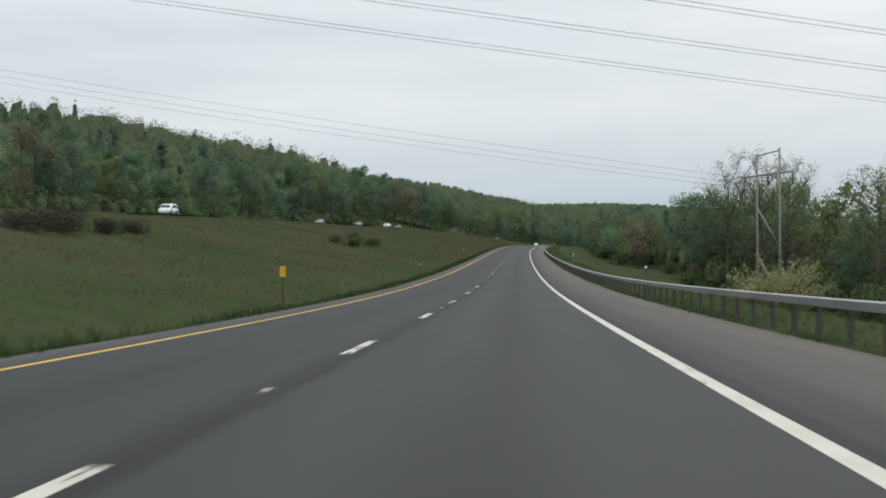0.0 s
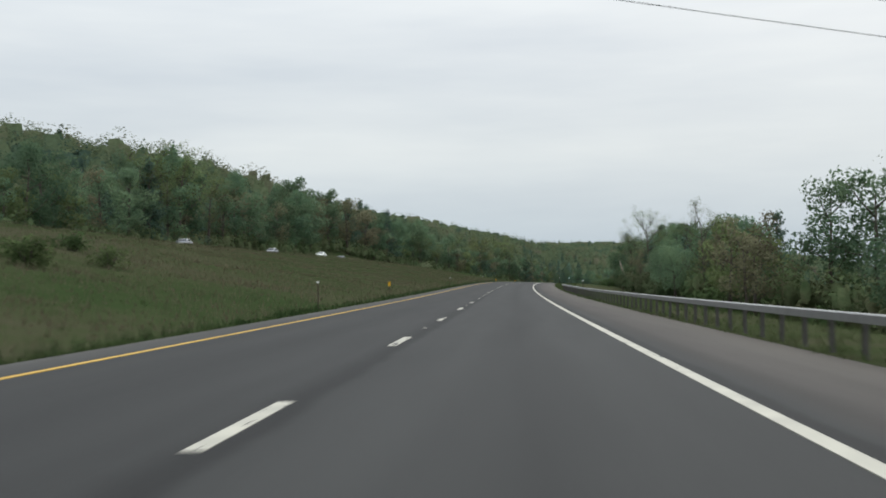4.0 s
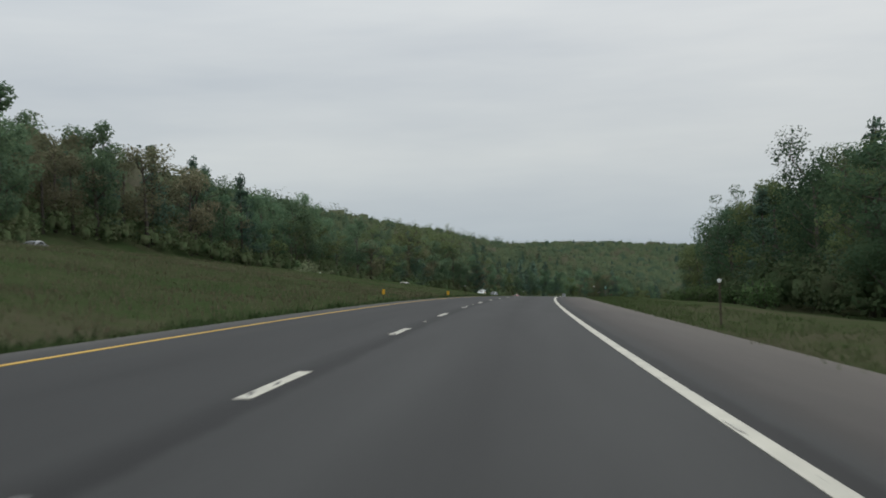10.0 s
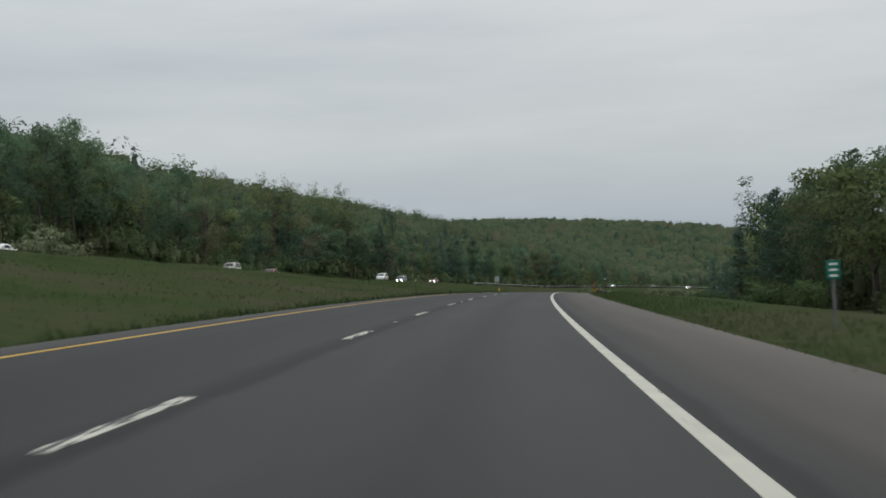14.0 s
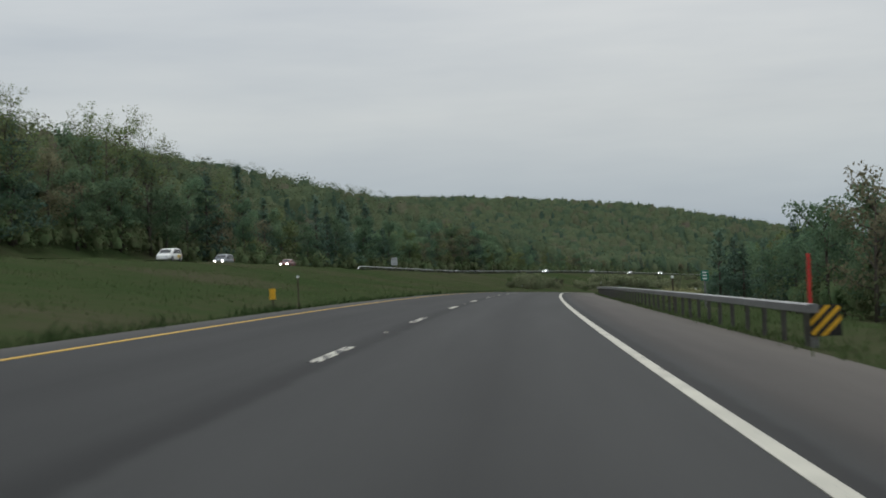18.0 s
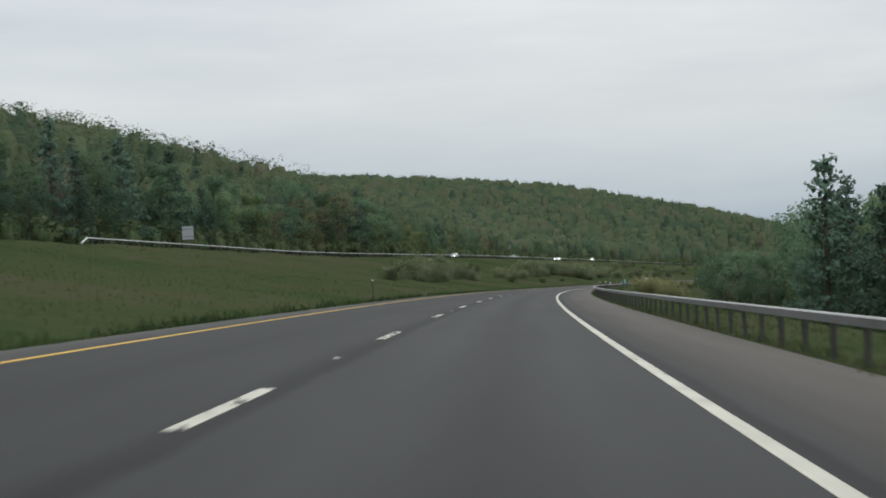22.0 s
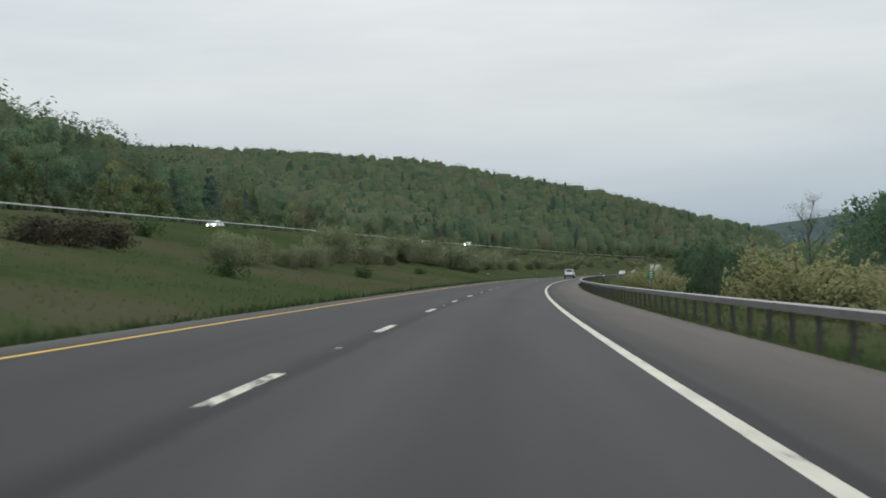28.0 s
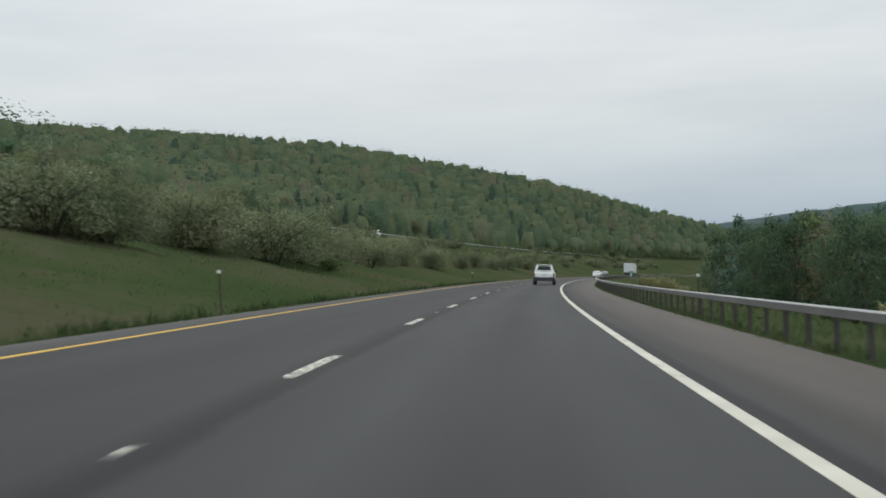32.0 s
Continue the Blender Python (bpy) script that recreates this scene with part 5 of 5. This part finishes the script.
def paint(name, tone, rough=0.32):
    return material(name, [tuple(c * 0.93 for c in tone), tone], rough, (0.8, 6.0), spec=0.5)


PAINTS = {"silver": paint("pale_silver_paint", (0.66, 0.69, 0.64)), "white": paint("white_car_paint", (0.72, 0.72, 0.68)), "grey": paint("grey_car_paint", (0.16, 0.17, 0.18)), "red": paint("dark_red_paint", (0.16, 0.03, 0.025)), "tan": paint("champagne_paint", (0.34, 0.31, 0.26)), "yellow": paint("yellow_panel_paint", (0.62, 0.42, 0.05))}


def loft(name, rings, mat, smooth_shade=True):
    """A closed skin through rings of the same number of points."""
    k = len(rings[0])
    P = [p for r in rings for p in r]
    F = [(i * k + j, i * k + (j + 1) % k, (i + 1) * k + (j + 1) % k, (i + 1) * k + j) for i in range(len(rings) - 1) for j in range(k)]
    F += [tuple(range(k))[::-1], tuple(range(len(P) - k, len(P)))]
    return mesh_of(name, P, F, mat, flat=not smooth_shade)


def hull_ring(y, w, zb, zt):
    return [(-w * 0.90, y, zb), (w * 0.90, y, zb), (w * 0.98, y, zb + 0.10), (w, y, zb + 0.5 * (zt - zb)), (w * 0.975, y, zt - 0.10), (w * 0.90, y, zt), (-w * 0.90, y, zt), (-w * 0.975, y, zt - 0.10), (-w, y, zb + 0.5 * (zt - zb)), (-w * 0.98, y, zb + 0.10)]


def cabin_ring(y, w, z0, z1, lean):
    wt = w - lean * (z1 - z0)
    return [(-w, y, z0), (w, y, z0), (wt + 0.05, y, z1 - 0.09), (wt - 0.07, y, z1), (-wt + 0.07, y, z1), (-wt - 0.05, y, z1 - 0.09)]


SHAPES = {  # hull stations (y, half width, bottom, top), cabin stations (y, half width, bottom, top), wheel base places, wheel radius
    "suv": ([(-2.36, 0.80, 0.50, 0.98), (-2.28, 0.90, 0.36, 1.08), (-1.4, 0.94, 0.32, 1.12), (0.9, 0.94, 0.32, 1.12), (1.9, 0.91, 0.34, 1.06), (2.30, 0.84, 0.38, 0.94), (2.40, 0.72, 0.46, 0.80)],
            [(-2.25, 0.84, 1.06, 1.10), (-2.05, 0.85, 1.08, 1.70), (-1.7, 0.86, 1.08, 1.76), (-0.3, 0.86, 1.08, 1.77), (0.35, 0.86, 1.08, 1.70), (1.15, 0.84, 1.08, 1.12)], (-1.40, 1.40), 0.38),
    "van": ([(-2.50, 0.86, 0.46, 1.00), (-2.42, 0.96, 0.30, 1.06), (-1.4, 0.99, 0.26, 1.08), (1.0, 0.99, 0.26, 1.08), (2.0, 0.95, 0.28, 0.98), (2.42, 0.86, 0.32, 0.84), (2.55, 0.70, 0.42, 0.70)],
            [(-2.42, 0.90, 1.02, 1.06), (-2.28, 0.91, 1.04, 1.66), (-1.9, 0.92, 1.04, 1.74), (0.2, 0.92, 1.04, 1.74), (0.7, 0.91, 1.04, 1.66), (1.75, 0.88, 1.02, 1.06)], (-1.50, 1.55), 0.34),
    "sedan": ([(-2.36, 0.74, 0.44, 0.92), (-2.26, 0.86, 0.32, 0.98), (-1.4, 0.91, 0.24, 1.00), (0.9, 0.91, 0.24, 0.96), (1.8, 0.88, 0.26, 0.86), (2.28, 0.80, 0.30, 0.74), (2.40, 0.66, 0.40, 0.64)],
              [(-1.85, 0.80, 0.96, 0.99), (-1.05, 0.80, 0.96, 1.38), (-0.6, 0.81, 0.96, 1.43), (0.1, 0.81, 0.96, 1.42), (0.4, 0.81, 0.96, 1.36), (1.20, 0.79, 0.93, 0.97)], (-1.38, 1.38), 0.32),
}


def glass_panel(name, quad, out=0.012):
    a, b2, c, d = (Vector(q) for q in quad)
    n = (b2 - a).cross(d - a).normalized()
    P = [p + n * out for p in (a, b2, c, d)] + [p - n * 0.03 for p in (a, b2, c, d)]
    return mesh_of(name, P, [(0, 1, 2, 3), (7, 6, 5, 4), (0, 4, 5, 1), (1, 5, 6, 2), (2, 6, 7, 3), (3, 7, 4, 0)], M["glass"])


def wheel_meshes(r, w=0.23):
    bm = bmesh.new()
    turn = pose(0, 0, 0, 0, 90, 0)
    bmesh.ops.create_cone(bm, cap_ends=True, segments=28, radius1=r, radius2=r, depth=w, matrix=turn)
    bmesh.ops.bevel(bm, geom=[e for e in bm.edges if e.calc_face_angle(0) > 1.0], offset=0.045, segments=2, affect="EDGES")
    tyre = made("tyre", bm, M["tyre"], True)
    bm = bmesh.new()
    bmesh.ops.create_cone(bm, cap_ends=True, segments=24, radius1=r * 0.62, radius2=r * 0.62, depth=w + 0.015, matrix=turn)
    for k in range(5):
        box(bm, (w + 0.03, 0.05, r * 0.52), Vector((0, math.sin(k * 1.2566) * r * 0.30, math.cos(k * 1.2566) * r * 0.30)), 0.0, pose(0, 0, 0, -math.degrees(k * 1.2566), 0, 0))
    return tyre, made("rim", bm, M["rim"])


def build_car(kind, colour, label, m, lit=False, two_tone=None, group=""):
    """A car whose nose points along +y."""
    hull, cab, axles, r = SHAPES[kind]
    body_paint = M_P = PAINTS[colour]
    ob = thing({"suv": "suv", "van": "minivan", "sedan": "sedan_car"}[kind], label, "car", m, group)
    body = part("body", loft("body", [hull_ring(*h) for h in hull], body_paint), ob)
    lean = 0.34 if kind == "suv" else 0.24
    part("cabin", loft("cabin", [cabin_ring(*c, lean) for c in cab], body_paint), ob)
    (y0, w0, a0, t0), (y1, w1, a1, t1) = cab[0], cab[1]
    f = lambda c, k: (c[1] - lean * (c[3] - c[2]) * k, c[0], c[2] + (c[3] - c[2]) * k)

    def slant(c0, c1, k):          # a point up the raked end between two stations
        wa = c0[1] - (0.17 if kind == "suv" else 0.10) - lean * (c1[3] - c1[2]) * k
        return wa, c0[0] + (c1[0] - c0[0]) * k, c0[3] + (c1[3] - c0[3]) * k

    for name, c0, c1, flip in (("rear_window", cab[0], cab[1], 1), ("windscreen", cab[-1], cab[-2], -1)):
        lo, hi = (0.26, 0.80) if kind == "suv" and flip > 0 else (0.14, 0.86)
        wl_, yl_, zl_ = slant(c0, c1, lo)
        wh_, yh_, zh_ = slant(c0, c1, hi)
        q = [(-wl_, yl_, zl_), (wl_, yl_, zl_), (wh_, yh_, zh_), (-wh_, yh_, zh_)]
        part(name, glass_panel(name, q if flip > 0 else [q[1], q[0], q[3], q[2]], 0.015), ob)
    ys = [(cab[1][0] + 0.12, cab[2][0] + (cab[3][0] - cab[2][0]) * 0.18), (cab[2][0] + (cab[3][0] - cab[2][0]) * 0.22, cab[3][0] - 0.25), (cab[3][0] - 0.18, cab[4][0] + 0.45)]
    for side in (-1, 1):
        for ya, yb in ys:
            def sidept(y, k):
                tops = np.interp(y, [c[0] for c in cab], [c[3] for c in cab])
                w = np.interp(y, [c[0] for c in cab], [c[1] for c in cab])
                z0 = cab[2][2] + 0.06
                z = z0 + (max(tops - 0.13, z0 + 0.08) - z0) * k
                wt = w - lean * (cab[2][3] - cab[2][2]) + 0.05
                return side * (w + (wt - w) * min(1, (z - cab[2][2]) / max(tops - 0.09 - cab[2][2], 0.05))), y, z
            q = [sidept(ya, 0), sidept(yb, 0), sidept(yb, 1), sidept(ya, 1)]
            part("side_window", glass_panel("side_window", q if side > 0 else q[::-1], 0.012), ob)
        hw = hull[1][1]
        tail_h = 0.34 if kind != "sedan" else 0.18
        tl = part("tail_light", boxes("tail_light", M["tail"], ((0.15, 0.16, tail_h), (side * (hw - 0.07), hull[1][0] + 0.0, hull[1][3] - tail_h * 0.5 - 0.06), 0.02)), ob, "red tail light")
        if kind == "suv":
            part("reversing_lens", boxes("reversing_lens", M["lens"], ((0.13, 0.165, 0.07), (side * (hw - 0.07), hull[1][0] - 0.004, hull[1][3] - 0.44), 0.012)), tl)
        part("headlight", boxes("headlight", M["head_on"] if lit else M["lens"], ((0.32, 0.20, 0.17), (side * 0.58, hull[-1][0] - 0.055, hull[-2][3] - 0.19), 0.03)), ob, "lit headlight" if lit else "clear headlight")
        part("mirror", boxes("mirror", M["trim"] if kind != "sedan" else body_paint, ((0.20, 0.09, 0.16), (side * (cab[-2][1] + 0.13), cab[-2][0] + 0.30, cab[-2][2] + 0.10), 0.03)), ob)
        for y in axles:
            tyre, rim = WHEELS[kind]
            wm = part("wheel", tyre, ob, m=Matrix.Translation((side * (hull[2][1] - 0.12), y, r)))
            part("rim", rim, wm, "alloy rim")
            bm = bmesh.new()
            bmesh.ops.create_cone(bm, cap_ends=True, segments=24, radius1=r + 0.06, radius2=r + 0.06, depth=0.20, matrix=Matrix.Translation((side * (hull[2][1] - 0.095), y, r + 0.02)) @ pose(0, 0, 0, 0, 90, 0))
            part("wheel_arch", made("wheel_arch", bm, M["trim"]), ob)
    part("rear_bumper", boxes("rear_bumper", M["trim"] if kind == "suv" else body_paint, ((1.78, 0.30, 0.34), (0, hull[0][0] + 0.04, 0.50), 0.05)), ob)
    part("front_bumper", boxes("front_bumper", M["trim"] if kind == "suv" else body_paint, ((1.60, 0.22, 0.24), (0, hull[-1][0] - 0.06, 0.44), 0.05)), ob)
    part("grille", boxes("grille", M["trim"], ((0.80, 0.10, 0.16), (0, hull[-2][0] + 0.03, hull[-2][3] - 0.20), 0.02)), ob)
    plate = part("plate", boxes("plate", M["white_plate"], ((0.32, 0.02, 0.16), (0, hull[0][0] - 0.012, 0.84 if kind != "sedan" else 0.72), 0.004)), ob)
    part("bar", boxes("bar", M["trim"], ((0.22, 0.008, 0.05), (0, hull[0][0] - 0.024, 0.84 if kind != "sedan" else 0.72))), plate)
    if kind == "suv":
        part("tow_bar_step", boxes("tow_bar_step", M["rim"], ((1.10, 0.10, 0.05), (0, hull[0][0] - 0.05, 0.64), 0.01)), ob, "chrome strip on the bumper")
        part("tailgate_trim", boxes("tailgate_trim", M["rim"], ((0.70, 0.03, 0.05), (0, hull[0][0] + 0.055, 1.00), 0.01)), ob)
        part("spoiler", boxes("spoiler", body_paint, ((1.20, 0.30, 0.05), (0, cab[1][0] - 0.02, cab[1][3] + 0.03), 0.02)), ob)
        part("wiper", boxes("wiper", M["trim"], ((0.5, 0.02, 0.02), (0.15, cab[0][0] - 0.02, cab[0][3] + 0.12))), ob)
        for side in (-1, 1):
            part("roof_rail", boxes("roof_rail", M["trim"], ((0.04, 1.7, 0.05), (side * 0.62, -0.9, cab[2][3] + 0.05), 0.012)), ob)
    if two_tone:
        for side in (-1, 1):
            part("side_panel", boxes("side_panel", PAINTS[two_tone], ((0.02, 1.5, 0.42), (side * 0.985, -1.2, 0.72), 0.006)), ob, "yellow lettered side panel")
    return ob


WHEELS = {k: wheel_meshes(v[3]) for k, v in SHAPES.items()}


def on_road(s, u):
    h = math.degrees(float(line_at(s)[3]))
    tilt = float(smooth(CLIMB, s))
    return Matrix.Translation(Vector(lay(s, u, float(fall(s, u)) + 0.004))) @ pose(0, 0, 0, tilt, float(smooth(BANK, s)), -h)


def on_far(s, u=0.0):
    h = math.degrees(float(line_at(s)[3]))
    p0, p1 = Vector(lay(s - 2, float(smooth(FAR_U, s - 2)), float(smooth(FAR_H, s - 2)))), Vector(lay(s + 2, float(smooth(FAR_U, s + 2)), float(smooth(FAR_H, s + 2))))
    d = p1 - p0
    turn = -math.degrees(math.atan2(d.x, d.y)) + 180
    pt = Vector(lay(s, float(smooth(FAR_U, s)) + u, float(smooth(FAR_H, s)) + 0.004))
    return Matrix.Translation(pt) @ pose(0, 0, 0, -math.degrees(math.atan2(d.z, d.xy.length)), 0, turn)


build_car("suv", "silver", "pale silver off-road car with a dark rear window", on_road(1140, 1.95))
build_car("sedan", "white", "white car far ahead on the bend", on_road(1312, 2.0))
build_car("sedan", "grey", "dark grey car far ahead on the bend", on_road(1385, -1.8))
for s, u, kind, colour, lit, label in (
    (196, 2.9, "van", "white", False, "white minivan on the upper carriageway"),
    (330, 2.9, "sedan", "grey", False, "grey car on the upper carriageway"),
    (395, 0.6, "sedan", "grey", False, "dark grey car on the upper carriageway"),
    (428, 2.9, "sedan", "white", False, "white car on the upper carriageway"),
    (455, 0.6, "sedan", "grey", True, "grey car with lit headlights on the upper carriageway"),
    (560, 0.6, "sedan", "white", True, "white car with lit headlights on the upper carriageway"),
    (620, 2.9, "suv", "tan", True, "tan off-road car with lit headlights"),
    (640, 2.9, "sedan", "red", True, "dark red car with lit headlights on the upper carriageway"),
    (729, 2.9, "van", "white", False, "white and yellow minivan on the upper carriageway"),
    (760, 0.6, "van", "grey", True, "grey minivan with lit headlights"),
    (789, 2.9, "sedan", "red", True, "dark red car with bright lit headlights"),
    (1100, 0.6, "sedan", "white", True, "white car with lit headlights behind the upper rail"),
    (1180, 2.9, "sedan", "grey", False, "grey car behind the upper rail"),
    (1270, 0.6, "sedan", "white", True, "white car with lit headlights far along the upper road"),
    (1330, 2.9, "suv", "white", True, "white off-road car far along the upper road"),
):
    build_car(kind, colour, label, on_far(s, u), lit, "yellow" if s == 729 else None, "traffic on the upper carriageway")

# articulated lorry far ahead: its trailer's tail is what shows
lorry = thing("lorry", "white box trailer of a lorry far ahead on the road", "lorry", on_road(1418, 2.0))
part("trailer_box", boxes("trailer_box", M["trailer"], ((2.55, 13.0, 2.75), (0, 6.5, 2.62), 0.03)), lorry)
for x in (-0.62, 0.62):
    dr = part("rear_door", boxes("rear_door", M["trailer"], ((1.20, 0.05, 2.60), (x, -0.03, 2.62), 0.012)), lorry)
    for o in (-0.22, 0.22):
        part("lock_rod", boxes("lock_rod", M["rim"], ((0.03, 0.03, 2.4), (x + o, -0.07, 2.62))), dr)
part("bumper_bar", boxes("bumper_bar", M["trim"], ((2.3, 0.12, 0.14), (0, 0.05, 0.62), 0.01), ((0.10, 0.10, 0.7), (-0.7, 0.06, 0.95)), ((0.10, 0.10, 0.7), (0.7, 0.06, 0.95))), lorry)
for x in (-1.0, 1.0):
    part("tail_light", boxes("tail_light", M["tail"], ((0.22, 0.05, 0.10), (x, -0.01, 1.12), 0.01)), lorry, "red tail light")
big_tyre, big_rim = wheel_meshes(0.5, 0.5)
for y in (1.6, 2.9, 12.0, 15.6):
    for x in (-1.0, 1.0):
        wmm = part("wheel", big_tyre, lorry, m=Matrix.Translation((x, y, 0.5)))
        part("rim", big_rim, wmm)
part("tractor_cab", boxes("tractor_cab", PAINTS["white"], ((2.45, 3.0, 2.6), (0, 15.0, 2.2), 0.15)), lorry)
part("chassis", boxes("chassis", M["trim"], ((1.0, 15.5, 0.28), (0, 8.2, 1.02))), lorry)

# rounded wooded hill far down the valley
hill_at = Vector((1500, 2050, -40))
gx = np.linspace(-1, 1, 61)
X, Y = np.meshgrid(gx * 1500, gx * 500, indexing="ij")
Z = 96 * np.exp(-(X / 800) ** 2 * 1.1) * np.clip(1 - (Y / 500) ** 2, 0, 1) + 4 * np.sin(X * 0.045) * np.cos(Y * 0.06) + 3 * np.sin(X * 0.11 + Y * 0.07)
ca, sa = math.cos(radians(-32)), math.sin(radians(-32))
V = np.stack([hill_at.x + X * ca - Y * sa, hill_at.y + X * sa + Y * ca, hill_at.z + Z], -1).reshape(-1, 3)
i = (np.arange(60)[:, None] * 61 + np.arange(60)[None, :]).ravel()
tagged(new("backdrop_hill", mesh_of("backdrop_hill", V, np.stack([i, i + 61, i + 62, i + 1], 1), M["far_hill"], flat=False)), "wooded hill at the valley's end, haze put into its blue-green colour", "hill", kind="structure")

# ---- verge grass ----
def tufts(name, places, blades, height, mat, label, spread=0.12, wide=0.02):
    """Bent grass blades in tufts at (s, u) places, one mesh."""
    pl = np.asarray(places)
    g = np.random.default_rng(len(pl))
    base = np.repeat(lay(pl[:, 0], pl[:, 1], ground_v(pl[:, 0], pl[:, 1])), blades, 0)
    n = len(base)
    base[:, :2] += g.normal(size=(n, 2)) * spread
    a = g.random(n) * 2 * np.pi
    h = height * (0.5 + 0.8 * g.random(n)) * np.repeat(0.6 + 0.8 * g.random(len(pl)), blades)
    lean = g.normal(size=(n, 2)) * 0.28 * h[:, None]
    side = np.stack([np.cos(a), np.sin(a), np.zeros(n)], 1) * (wide * (0.7 + 0.6 * g.random(n)))[:, None]
    tip = base + np.stack([lean[:, 0], lean[:, 1], h], 1)
    midp = base + np.stack([lean[:, 0] * 0.3, lean[:, 1] * 0.3, h * 0.6], 1)
    V = np.stack([base - side - [0, 0, 0.03], base + side - [0, 0, 0.03], midp + side * 0.8, midp - side * 0.8, tip], 1).reshape(-1, 3)
    i = np.arange(n) * 5
    T = np.concatenate([np.stack([i, i + 1, i + 2], 1), np.stack([i, i + 2, i + 3], 1), np.stack([i + 3, i + 2, i + 4], 1)])
    up = np.repeat(np.stack([lean[:, 0], lean[:, 1], 2.2 * h], 1), 5, 0)
    up /= np.linalg.norm(up, axis=1)[:, None]
    return tagged(new(name, mesh_of(name, V, T, M[mat], normals=up)), label, "grass", kind="stuff")


g = np.random.default_rng(3)
n1 = 30000
left = np.stack([g.uniform(5, 1180, n1), -4.92 - 2.0 * g.random(n1) ** 1.3], 1)
tufts("verge_grass", left, 5, 0.13, "blade", "short green grass along the median's edge", 0.14, 0.009)
n2 = 20000
right = np.stack([g.uniform(5, 1150, n2), 6.55 + 3.4 * g.random(n2) ** 1.6], 1)
tufts("shoulder_grass", right, 5, 0.11, "blade", "green grass beyond the shoulder", 0.15, 0.010)
clumps = np.stack([g.uniform(5, 1180, 5200), -5.05 - 1.1 * g.random(5200) ** 1.5], 1)
clumps = clumps[np.sin(clumps[:, 0] * 0.9) + np.sin(clumps[:, 0] * 0.37 + 1.0) > -0.6]
tufts("tussock_grass", clumps, 9, 0.27, "tussock", "coarse dark green tussocks along the median's edge", 0.20, 0.014)
dry = np.stack([g.uniform(10, 470, 26000), -7.2 - 37 * g.random(26000)], 1)
tufts("median_dry_grass", dry, 5, 0.20, "dry_blade", "tall brown tufts of last year's grass on the median", 0.55, 0.016)
rough = np.stack([g.uniform(20, 1150, 40000), -8.0 - 36 * g.random(40000)], 1)
tufts("median_green_grass", rough, 4, 0.12, "blade", "rough green tufts of grass on the median slope", 0.75, 0.016)
